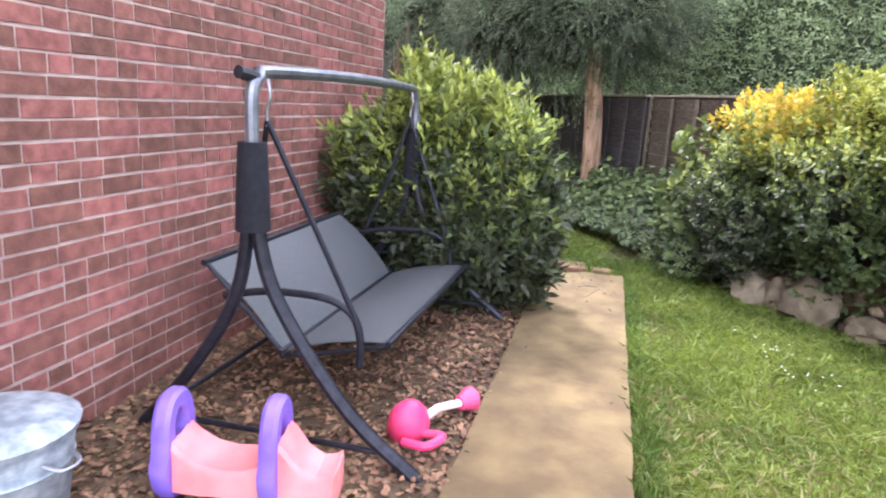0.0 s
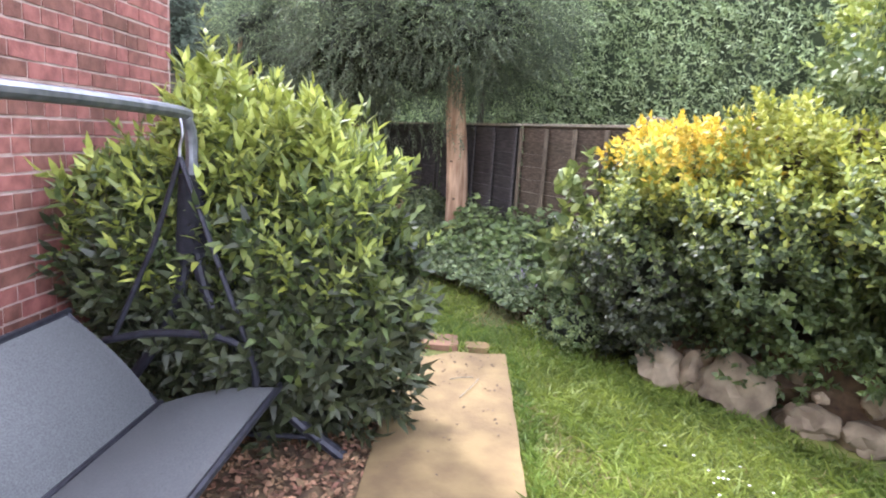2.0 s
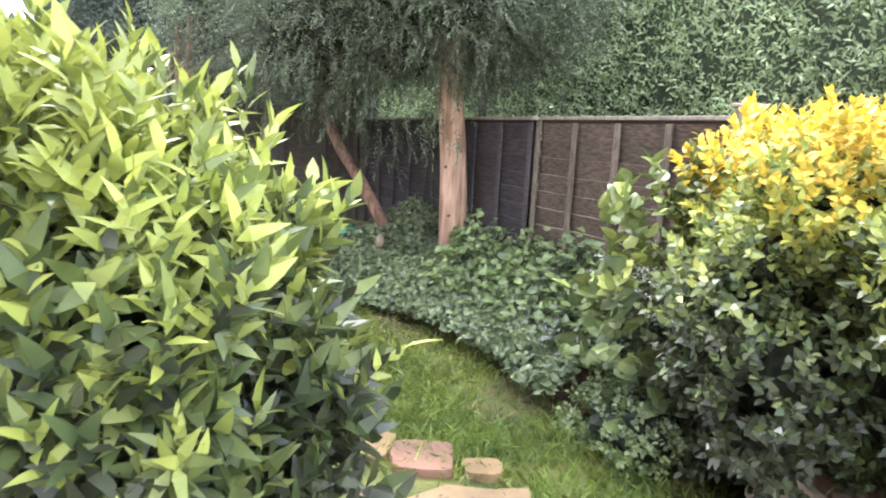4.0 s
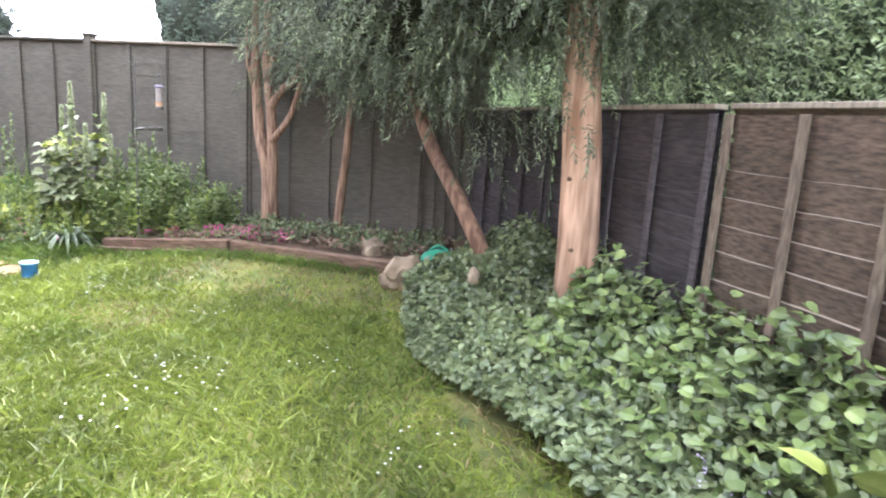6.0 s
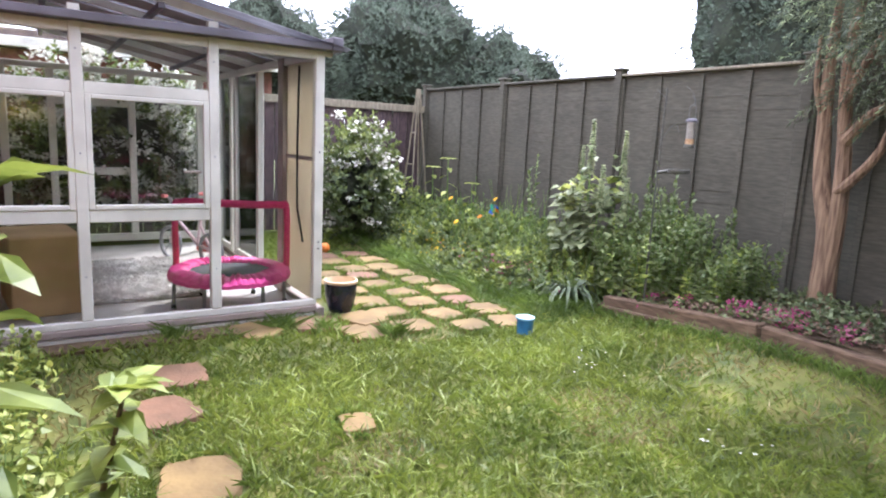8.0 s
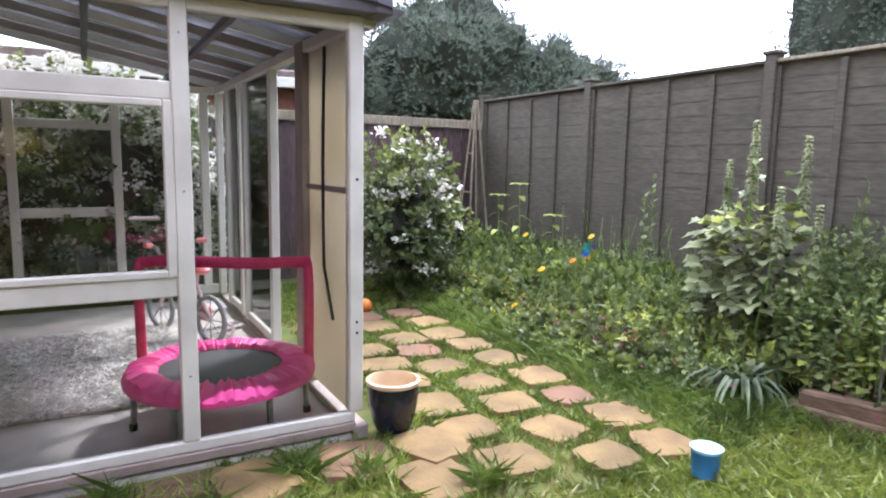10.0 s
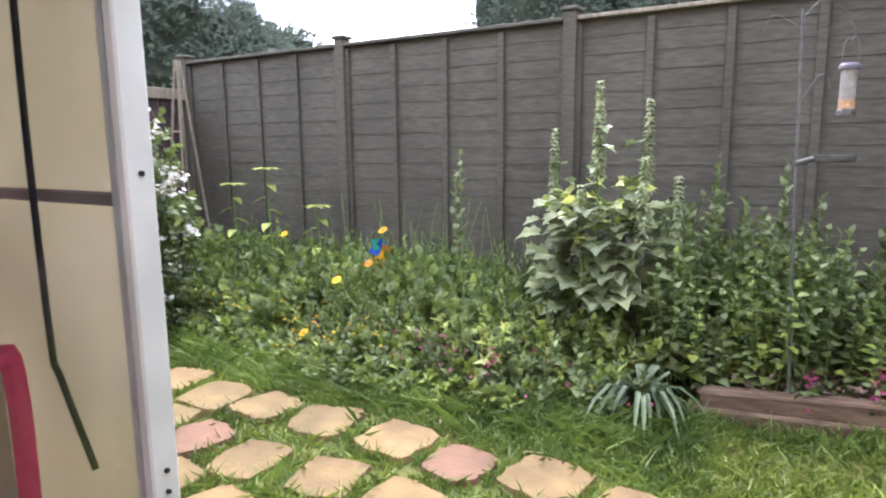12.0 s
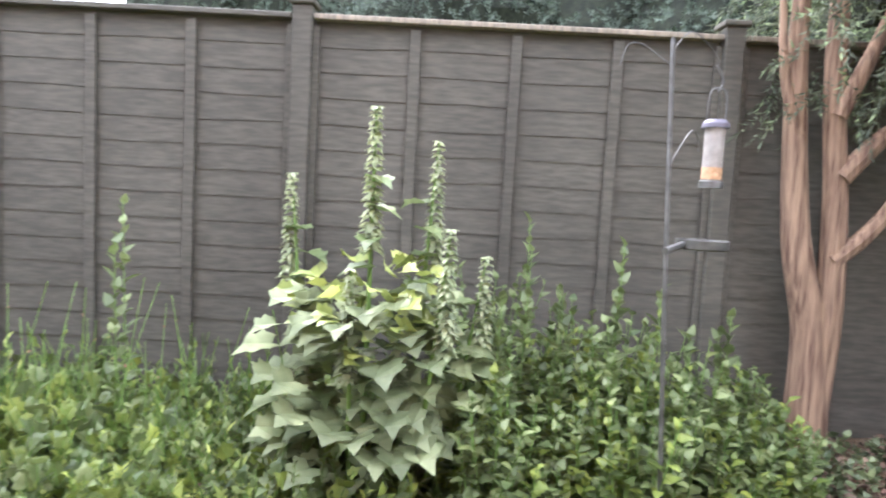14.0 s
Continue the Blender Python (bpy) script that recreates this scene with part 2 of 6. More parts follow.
# ---- mesh helpers ----


def thing(name, label, category, m=None, group="", kind=""):
    ob = new(name)
    ob.empty_display_size = 0.1
    ob.matrix_basis = m if m is not None else Matrix()
    return tagged(ob, label, category, group, kind)


def to_mesh(name, bm, material, smooth=True):
    me = bpy.data.meshes.new(name)
    bmesh.ops.recalc_face_normals(bm, faces=bm.faces)
    bm.to_mesh(me)
    bm.free()
    me.materials.append(material)
    if smooth:
        me.polygons.foreach_set("use_smooth", [True] * len(me.polygons))
        me.set_sharp_from_angle(angle=radians(35))
    return me


def part(name, bm, material, parent, label="", kind=""):
    me = bm if isinstance(bm, bpy.types.Mesh) else to_mesh(name, bm, material)
    ob = new(name, me)
    ob.parent = parent
    return tagged(ob, label, kind=kind)


def solo(name, bm, material, label, category, m=None, group="", kind=""):
    me = bm if isinstance(bm, bpy.types.Mesh) else to_mesh(name, bm, material)
    ob = new(name, me)
    if m is not None:
        ob.matrix_basis = m
    return tagged(ob, label, category, group, kind)


def box(bm, x0, x1, y0, y1, z0, z1, bev=0.0, m=None):
    vs = [bm.verts.new(Vector((x, y, z))) for x in (x0, x1) for y in (y0, y1) for z in (z0, z1)]
    fs = [bm.faces.new([vs[i] for i in q]) for q in ((0, 1, 3, 2), (4, 6, 7, 5), (0, 4, 5, 1), (2, 3, 7, 6), (0, 2, 6, 4), (1, 5, 7, 3))]
    if bev:
        es = list({e for f in fs for e in f.edges})
        r = bmesh.ops.bevel(bm, geom=es, offset=bev, segments=1, affect="EDGES")
        vs = list({v for f in r["faces"] for v in f.verts} | {v for v in vs if v.is_valid})
    if m is not None:
        bmesh.ops.transform(bm, matrix=m, verts=[v for v in vs if v.is_valid])
    return bm


def boxm(*a, **k):
    return box(bmesh.new(), *a, **k)


def tube(bm, pts, r, seg=8, closed=False, flat=1.0):
    pts = [Vector(p) for p in pts]
    rs = r if isinstance(r, (list, tuple)) else [r] * len(pts)
    rings, n = [], len(pts)
    ref = Vector((0, 0, 1))
    for i, p in enumerate(pts):
        d = (pts[(i + 1) % n] - pts[i - 1]) if closed else (pts[min(i + 1, n - 1)] - pts[max(i - 1, 0)])
        d.normalize()
        if abs(d.dot(ref)) > 0.95:
            ref = Vector((1, 0.1, 0)) if abs(d.x) < 0.9 else Vector((0, 1, 0))
        u = d.cross(ref).normalized()
        v = u.cross(d).normalized()
        ref = v
        rings.append([bm.verts.new(p + (u * math.cos(a) + v * math.sin(a) * flat) * rs[i]) for a in [k * 2 * math.pi / seg for k in range(seg)]])
    for i in range(n if closed else n - 1):
        a, b = rings[i], rings[(i + 1) % n]
        for k in range(seg):
            bm.faces.new((a[k], a[(k + 1) % seg], b[(k + 1) % seg], b[k]))
    if not closed:
        bm.faces.new(rings[0][::-1])
        bm.faces.new(rings[-1])
    return bm


def tubem(*a, **k):
    return tube(bmesh.new(), *a, **k)


def smoothline(pts, n=6):
    """Points on a soft curve through pts."""
    p = [Vector(q) for q in pts]
    p = [2 * p[0] - p[1]] + p + [2 * p[-1] - p[-2]]
    out = []
    for i in range(1, len(p) - 2):
        for k in range(n):
            t = k / n
            out.append(0.5 * (2 * p[i] + (p[i + 1] - p[i - 1]) * t + (2 * p[i - 1] - 5 * p[i] + 4 * p[i + 1] - p[i + 2]) * t * t + (3 * p[i] - p[i - 1] - 3 * p[i + 1] + p[i + 2]) * t ** 3))
    return out + [p[-2]]


def lathe(profile, seg=24, caps=True):
    bm = bmesh.new()
    rings = []
    for r, z in profile:
        rings.append([bm.verts.new((r * math.cos(k * 2 * math.pi / seg), r * math.sin(k * 2 * math.pi / seg), z)) for k in range(seg)])
    for a, b in zip(rings, rings[1:]):
        for k in range(seg):
            bm.faces.new((a[k], a[(k + 1) % seg], b[(k + 1) % seg], b[k]))
    if caps:
        bm.faces.new(rings[0][::-1])
        bm.faces.new(rings[-1])
    return bm


def lump(rx, ry, rz, seed, rough=0.25, sub=3, freq=2.0):
    """A rock or lumpy body, standing on z = 0."""
    bm = bmesh.new()
    bmesh.ops.create_icosphere(bm, subdivisions=sub, radius=1)
    for v in bm.verts:
        k = 1 + rough * noise.noise(v.co * freq + Vector((seed * 3.7, seed, 0))) + rough * 0.5 * noise.noise(v.co * freq * 2.7 + Vector((seed, 0, 5)))
        v.co = Vector((v.co.x * rx * k, v.co.y * ry * k, (v.co.z * k + 0.75) * rz))
    return bm


RNG = np.random.default_rng(7)


def np_mesh(name, verts, faces, material, smooth=False):
    """A mesh from arrays: verts (n, 3), faces (m, k)."""
    me = bpy.data.meshes.new(name)
    m, k = faces.shape
    me.vertices.add(len(verts))
    me.vertices.foreach_set("co", np.ascontiguousarray(verts, np.float32).ravel())
    me.loops.add(m * k)
    me.loops.foreach_set("vertex_index", np.ascontiguousarray(faces, np.int32).ravel())
    me.polygons.add(m)
    me.polygons.foreach_set("loop_start", np.arange(0, m * k, k, dtype=np.int32))
    me.polygons.foreach_set("use_smooth", np.full(m, smooth))
    me.update(calc_edges=True)
    me.materials.append(material)
    return me


def unit(a):
    return a / np.maximum(np.linalg.norm(a, axis=-1, keepdims=True), 1e-9)


DIAMOND = ((0, 0), (0.4, 0.5), (1, 0), (0.4, -0.5))
OVAL = ((0, 0), (0.3, 0.5), (0.65, 0.42), (1, 0), (0.65, -0.42), (0.3, -0.5))
LANCE = ((0, 0), (0.3, 0.46), (0.62, 0.36), (0.85, 0.14), (1, 0), (0.85, -0.14), (0.62, -0.36), (0.3, -0.46))
HEART = ((0, 0), (-0.12, 0.26), (0.08, 0.5), (0.42, 0.5), (0.78, 0.24), (1, 0), (0.78, -0.24), (0.42, -0.5), (0.08, -0.5), (-0.12, -0.26))
STAR = ((0, 0), (0.1, 0.12), (-0.05, 0.5), (0.26, 0.22), (0.5, 0.55), (0.5, 0.14), (1, 0), (0.5, -0.14), (0.5, -0.55), (0.26, -0.22), (-0.05, -0.5), (0.1, -0.12))
LOBED = ((0, 0), (-0.14, 0.36), (0.1, 0.5), (0.16, 0.64), (0.36, 0.46), (0.54, 0.6), (0.64, 0.42), (0.7, 0.24), (1, 0), (0.7, -0.24), (0.64, -0.42), (0.54, -0.6), (0.36, -0.46), (0.16, -0.64), (0.1, -0.5), (-0.14, -0.36))


def leaves(name, P, D, N, L, W, material, shape=OVAL, droop=0.15):
    """Leaves at P along D with normals N: one soft polygon each, bent along its length."""
    n = len(P)
    D = unit(D)
    S = unit(np.cross(D, N))
    N = np.cross(S, D)
    sh = np.array(shape)
    L = np.broadcast_to(L, n)[:, None, None]
    W = np.broadcast_to(W, n)[:, None, None]
    u, w = sh[None, :, 0:1], sh[None, :, 1:2]
    V = P[:, None] + D[:, None] * u * L + S[:, None] * w * W + N[:, None] * (np.abs(w) * 0.35 * W - droop * u * u * L)
    k = len(sh)
    return np_mesh(name, V.reshape(-1, 3), np.arange(n * k).reshape(n, k), material)


def rdir(n, up=0.0):
    v = unit(RNG.normal(size=(n, 3)))
    v[:, 2] += up
    return unit(v)


def sprigs(P, D, count, length, spread=0.9):
    """Leaf places along shoots that start at P and point along D: places, leaf directions, normals."""
    n = len(P)
    D = unit(D)
    t = (np.arange(count) + 0.5) / count
    Q = P[:, None] + D[:, None] * (t[None, :, None] * np.broadcast_to(length, n)[:, None, None])
    A = unit(np.cross(D, RNG.normal(size=(n, 3))))
    B = np.cross(D, A)
    ang = np.arange(count) * 2.4 + RNG.uniform(0, 6.28, (n, 1))
    out = A[:, None] * np.cos(ang)[..., None] + B[:, None] * np.sin(ang)[..., None]
    tip = (t ** 2)[None, :, None]
    d = unit(out * spread * (1 - 0.6 * tip) + D[:, None] * (0.35 + 0.9 * tip) + RNG.normal(size=out.shape) * 0.15)
    nn = unit(D[:, None] * 1.0 - out * 0.3 + RNG.normal(size=out.shape) * 0.3)
    return Q.reshape(-1, 3), d.reshape(-1, 3), nn.reshape(-1, 3)


def blob(n, c, r, seed=0, lumps=0.2, shell=0.6, bottom=-1.0, freq=2.2):
    """Places in the outer shell of an uneven rounded body, and the outward directions."""
    d = rdir(n * 2)
    d = d[d[:, 2] > bottom][:n]
    k = np.array([1 + lumps * 1.6 * noise.noise(Vector(v) * freq + Vector((seed, seed * 2.3, 0))) + lumps * 0.8 * noise.noise(Vector(v) * freq * 2.9 + Vector((0, seed, 3))) for v in d])
    f = k * (shell + (1 - shell) * RNG.random(len(d)) ** 0.4)
    return np.array(c) + d * np.array(r) * f[:, None], unit(d / np.array(r))


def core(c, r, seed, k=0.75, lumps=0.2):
    """A plain dark uneven body inside a crown, its colour standing in for shade."""
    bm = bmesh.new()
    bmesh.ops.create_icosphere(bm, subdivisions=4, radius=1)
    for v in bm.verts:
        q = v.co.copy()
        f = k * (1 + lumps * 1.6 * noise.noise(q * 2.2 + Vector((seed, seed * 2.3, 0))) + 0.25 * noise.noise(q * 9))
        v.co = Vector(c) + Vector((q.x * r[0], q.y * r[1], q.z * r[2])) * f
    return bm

# ---- setting: ground, fences, house ----
WALL_X, HOUSE_Y = -1.68, 1.1
FA, FB = Vector((3.6, -1.57)), Vector((-1.1, 6.55))      # the right fence runs from FA to FB
BACK_Y = 6.6
CX, CY = -5.21, 3.35                                     # outer corner of the conservatory
rdir2 = (FB - FA).normalized()


def ease(t):
    t = min(max(t, 0.0), 1.0)
    return t * t * (3 - 2 * t)


def lift(x, y):
    """The ground rises gently towards the bed under the cypresses."""
    return 0.13 * ease((y - 3.9) / 1.4) * ease((x + 4.4) / 1.6)



bm = bmesh.new()
bmesh.ops.create_grid(bm, x_segments=60, y_segments=60, size=8)
bmesh.ops.translate(bm, verts=bm.verts, vec=(-3, 1, 0))
for v in bm.verts:
    v.co.z = -0.012 + 0.012 * noise.noise(v.co * 1.3) + (lift(v.co.x, v.co.y) if v.co.x < 1 and v.co.y < 8 else 0)
rim = [v for v in bm.verts if v.is_boundary]
ex = bmesh.ops.extrude_edge_only(bm, edges=[e for e in bm.edges if e.is_boundary])
for v in [g for g in ex["geom"] if isinstance(g, bmesh.types.BMVert)]:
    v.co = Vector((-3, 1, 0)) + (v.co - Vector((-3, 1, 0))) * 60
    v.co.z = -0.02
solo("ground", bm, TURF, "green-brown turf and soil of the garden", "ground", kind="structure")


def polygon_points(n, poly):
    p = np.array(poly)
    lo, hi = p.min(0), p.max(0)
    q = RNG.uniform(lo, hi, (n, 2))
    inside = np.zeros(n, bool)
    j = len(p) - 1
    for i in range(len(p)):
        c = ((p[i, 1] > q[:, 1]) != (p[j, 1] > q[:, 1])) & (q[:, 0] < (p[j, 0] - p[i, 0]) * (q[:, 1] - p[i, 1]) / (p[j, 1] - p[i, 1] + 1e-12) + p[i, 0])
        inside ^= c
        j = i
    return q[inside]


def blades(name, q, h, material, z=0.0, w=0.006, lean=0.5):
    n = len(q)
    a = RNG.uniform(0, 6.28, n)
    hh = h * RNG.uniform(0.5, 1.2, n)
    base = np.c_[q, [z - 0.012 + lift(a, b) for a, b in q]]
    s = np.c_[np.cos(a), np.sin(a), np.zeros(n)] * w
    l = np.c_[RNG.normal(size=(n, 2)) * lean, np.ones(n)]
    mid = base + l * (hh * 0.55)[:, None]
    tip = base + (l * [1.9, 1.9, 1]) * hh[:, None]
    V = np.stack([base - s, base + s, mid + s * 0.8, tip, mid - s * 0.8], 1)
    return np_mesh(name, V.reshape(-1, 3), np.arange(n * 5).reshape(n, 5), material)


# concrete path, broken at its far end, with loose stones beyond
bm = bmesh.new()
ys = [-7 + 0.16 * i for i in range(51)] + [1.19]
top, bot = [], []
for i, y in enumerate(ys):
    row = []
    for k in range(5):
        x = -0.21 + 0.65 * k / 4
        jx = 0.012 * noise.noise(Vector((k * 5, y * 4, 0)))
        jy = (0.06 * noise.noise(Vector((x * 6, 3, 1))) - (0.12 if k < 2 else 0)) if i == len(ys) - 1 else 0
        row.append(bm.verts.new((x + jx, y + jy, 0.03 + 0.006 * noise.noise(Vector((x * 3, y * 2, 2))))))
    top.append(row)
for a, b in zip(top, top[1:]):
    for k in range(4):
        bm.faces.new((a[k], a[k + 1], b[k + 1], b[k]))
ex = bmesh.ops.extrude_edge_only(bm, edges=[e for e in bm.edges if e.is_boundary])
for v in [g for g in ex["geom"] if isinstance(g, bmesh.types.BMVert)]:
    v.co.z = -0.06
solo("concrete_path", bm, CONCRETE, "buff weathered concrete garden path beside the lawn", "path", kind="structure")


def flat_stone(rx, ry, seed, h=0.035):
    bm = bmesh.new()
    n = 26
    ring = []
    for k in range(n):
        a = k * 2 * math.pi / n
        c, s = math.cos(a), math.sin(a)
        f = 1 / max(abs(c), abs(s)) ** 0.72 * (1 + 0.13 * noise.noise(Vector((c * 2, s * 2, seed * 3.1))) + 0.08 * noise.noise(Vector((c * 6, s * 6, seed * 1.7))))
        ring.append((rx * c * f, ry * s * f))
    t = [bm.verts.new((x * 0.975, y * 0.975, h + 0.004 * noise.noise(Vector((x * 9, y * 9, seed))))) for x, y in ring]
    m = [bm.verts.new((x, y, h - 0.008)) for x, y in ring]
    b = [bm.verts.new((x, y, -0.05)) for x, y in ring]
    bm.faces.new(t)
    for p, q in ((m, t), (b, m)):
        for k in range(n):
            bm.faces.new((p[k], p[(k + 1) % n], q[(k + 1) % n], q[k]))
    return bm


for x, y, rx, ry, mt in ((0.0, 1.42, 0.14, 0.13, SLABPINK), (-0.24, 1.5, 0.1, 0.12, SLAB), (0.26, 1.36, 0.08, 0.07, SLAB)):
    solo("stepping_stone", flat_stone(rx, ry, x * 3 + y, 0.03), mt, "broken pinkish flat stone sunk in the grass", "stone", pose(x, y, 0, 0, 0, 20 * x), "stones past the path")

# bark and gravel bed between path and wall
bm = boxm(WALL_X, -0.21, -7, 1.0, -0.05, 0.012)
solo("gravel_bed", bm, EARTH, "brown soil under dry leaves and chippings", "soil", kind="structure")
q = RNG.uniform([WALL_X + 0.01, -4.6], [-0.2, 0.4], (15000, 2))
n = len(q)
P = np.c_[q, RNG.uniform(0.012, 0.03, n)]
D = rdir(n) * [1, 1, 0.25]
me = leaves("dry_chips", P, D, rdir(n, 1.3), RNG.uniform(0.015, 0.05, n), RNG.uniform(0.012, 0.03, n), CHIPS, OVAL, 0.1)
solo("dry_leaves_and_chips", me, CHIPS, "loose brown dead leaves and chippings by the wall", "leaf litter", kind="stuff")

# brick side wall of the house: a mortar body and bricks laid proud of it
HOUSE_H = 5.2
house = thing("house_wall", "red brick side wall of the house with pale mortar joints", "wall", kind="structure")
part("mortar_body", boxm(-9.9, WALL_X, -9, HOUSE_Y, -0.1, HOUSE_H), MORTAR, house)
bw, bh, bd = 0.2125, 0.064, 0.005
brick_parts = []
brs = random.Random(12)
jv, jf = [], []
for c in range(0, 69):
    z = 0.01 + c * 0.075
    y = -9 + (0.1125 if c % 2 else 0) - 0.2
    while y < HOUSE_Y - 0.02:
        # the face: alternating headers show in some courses
        w = 0.1 if c % 5 == 3 or brs.random() < 0.22 else bw
        y0, y1 = max(y, -9), min(y + w, HOUSE_Y - 0.001)
        y += w + 0.009
        if y1 - y0 < 0.03:
            continue
        if -2.45 < y0 < -0.55 and 0.95 < z < 2.15 and len(brick_parts) < 290 and w == bw and y1 - y0 > 0.2:
            brick_parts.append((y0, z))
        else:
            if z > 3.2 and y0 < -3:
                continue
            x1 = WALL_X + bd + 0.002 * noise.noise(Vector((y0 * 9, z * 9, 0)))
            o = len(jv)
            e = [brs.uniform(-0.0025, 0.0025) for k in range(6)]
            jv += [(WALL_X - 0.01, y0, z + e[0]), (WALL_X - 0.01, y1, z + e[1]), (WALL_X - 0.01, y1, z + bh + e[2]), (WALL_X - 0.01, y0, z + bh + e[3]),
                   (x1, y0 + 0.001, z + 0.001 + e[0]), (x1, y1 - 0.001, z + 0.001 + e[1]), (x1, y1 - 0.001, z + bh - 0.001 + e[2]), (x1, y0 + 0.001, z + bh - 0.001 + e[3])]
            jf += [(o + 4, o + 5, o + 6, o + 7), (o, o + 1, o + 5, o + 4), (o + 1, o + 2, o + 6, o + 5), (o + 2, o + 3, o + 7, o + 6), (o + 3, o, o + 4, o + 7)]
# the rear face of the house
for c in range(0, 69):
    z = 0.01 + c * 0.075
    x = WALL_X - (0.1125 if c % 2 else 0)
    while x > -9.8:
        o = len(jv)
        x0, x1, yy = x - bw, x, HOUSE_Y + bd
        jv += [(x0, HOUSE_Y - 0.01, z), (x1, HOUSE_Y - 0.01, z), (x1, HOUSE_Y - 0.01, z + bh), (x0, HOUSE_Y - 0.01, z + bh), (x0, yy, z), (x1, yy, z), (x1, yy, z + bh), (x0, yy, z + bh)]
        jf += [(o + 4, o + 7, o + 6, o + 5), (o, o + 4, o + 5, o + 1), (o + 1, o + 5, o + 6, o + 2), (o + 2, o + 6, o + 7, o + 3), (o + 3, o + 7, o + 4, o)]
        x -= bw + 0.0125
part("brick_courses", np_mesh("brick_courses", np.array(jv), np.array(jf), BRICK_I), BRICK_I, house, kind="stuff")
part("roof_edge", boxm(-10.2, WALL_X + 0.3, -9.3, HOUSE_Y + 0.3, HOUSE_H, HOUSE_H + 0.15, 0.01), UPVC, house)


def board_fence(name, x0, x1, top, material, label, step=0.46, zbase=0.12, post_every=4, post_mat=POSTGREY, lap=0.016, board=0.135, first=0, shaded=None, tops_out=False):
    """A lapped panel fence along local x, facing local -y: boards, battens, posts and a capping, each its own piece."""
    ob = thing(name, label, "fence", kind="structure")
    n = int(round((x1 - x0) / step))
    panel = step * post_every
    k = int(math.ceil((x1 - x0) / panel - 1e-6))
    nb = int(math.ceil((top - zbase) / (board - 0.02)))
    brown = material
    for i in range(k):
        # The first panels take the darker copy in place of shade falling on them.
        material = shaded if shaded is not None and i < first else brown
        a, b = x0 + i * panel + 0.05, min(x0 + (i + 1) * panel - 0.05, x1)
        for j in range(nb):
            z = zbase + j * (board - 0.02)
            bm = bmesh.new()
            m = 8
            lo = [bm.verts.new((a + (b - a) * t / m, 0.004 if tops_out else 0.004 - lap, z + 0.012 * noise.noise(Vector((a + t * 0.7, j * 3.3, 1))))) for t in range(m + 1)]
            hi = [bm.verts.new((a + (b - a) * t / m, 0.004 - lap if tops_out else 0.004, min(z + board + (0.012 * noise.noise(Vector((a + t * 0.7, j * 2.1, 5))) if tops_out else 0), top))) for t in range(m + 1)]
            lob = [bm.verts.new((v.co.x, 0.012, v.co.z)) for v in lo]
            hib = [bm.verts.new((v.co.x, 0.012, v.co.z)) for v in hi]
            for t in range(m):
                bm.faces.new((lo[t], lo[t + 1], hi[t + 1], hi[t]))
                bm.faces.new((lob[t + 1], lob[t], hib[t], hib[t + 1]))
                bm.faces.new((lob[t], lob[t + 1], lo[t + 1], lo[t]))
                bm.faces.new((hi[t], hi[t + 1], hib[t + 1], hib[t]))
            # Upward edges take the pale post colour: weathering plus sunlight painted in.
            if tops_out and material is brown:
                bo = part("board", bm, material, ob)
                bo.data.materials.append(POSTGREY)
                for f in bo.data.polygons:
                    f.material_index = 1 if f.normal.z > 0.8 else 0
            else:
                part("board", bm, material, ob)
        for j in range(post_every + 1):
            x = a + (b - a) * j / post_every
            part("batten", boxm(x - 0.024, x + 0.024, -0.018 - lap, -0.003 - lap, zbase - 0.04, top - 0.02, 0.003), POSTDULL if tops_out and material is brown else material, ob)
        part("gravel_board", boxm(a, b, -0.02, 0.02, -0.1, zbase - 0.005, 0.004), material, ob)
        # These caps get the paler post colour, standing in for sunlight on the edge.
        pale = top < 1.8 or i > 1
        part("capping", boxm(a, b, -0.045, 0.03, top, top + 0.025, 0.004), POSTGREY if pale else material, ob, "pale wood capping in a sunlit tone" if pale else "")
    for i in range(first + 1 if first else 0, k + 1):
        x = x0 + i * panel
        part("post", boxm(x - 0.045, x + 0.045, -0.05, 0.05, -0.1, top + 0.06, 0.006), post_mat, ob)
        if top > 1.8 or i == 3:
            part("post_cap", boxm(x - 0.06, x + 0.06, -0.065, 0.065, top + 0.06, top + 0.085, 0.006), post_mat, ob)
    return ob


f1 = board_fence("fence_back", -9.27, -1.15, 2.03, FENCEG, "grey-green weathered lapped panel fence behind the flower bed", 0.475, 0.2, 4, FENCEG, lap=0.005)
part("corner_post", boxm(-1.2, -1.03, -0.06, 0.06, -0.1, 2.04, 0.006), FENCEG, f1)
f1.matrix_basis = pose(0, BACK_Y, 0)
ang = math.degrees(math.atan2(-rdir2.y, -rdir2.x))
flen = (FB - FA).length
f2 = board_fence("fence_right", 0, flen, 1.53, FENCEBR, "brown lapped waney-edge panel fence with thin battens", 0.4275, 0.05, 4, POSTGREY, lap=0.032, board=0.14, first=2, shaded=FENCESHADE, tops_out=True)
f2.matrix_basis = pose(FB.x, FB.y, 0, 0, 0, ang)
f3 = thing("fence_left", "dark purple-brown close-boarded old fence with a pale top rail", "fence", pose(-9.3, BACK_Y, 0, 0, 0, -90), kind="structure")
for i in range(56):
    x = 0.06 + i * 0.125
    h = 1.72 + 0.03 * math.sin(i * 1.7)
    part("board", boxm(x, x + 0.118, -0.008 + (i % 2) * 0.008, 0.008 + (i % 2) * 0.008, 0, h, 0.003), FENCEPURP, f3)
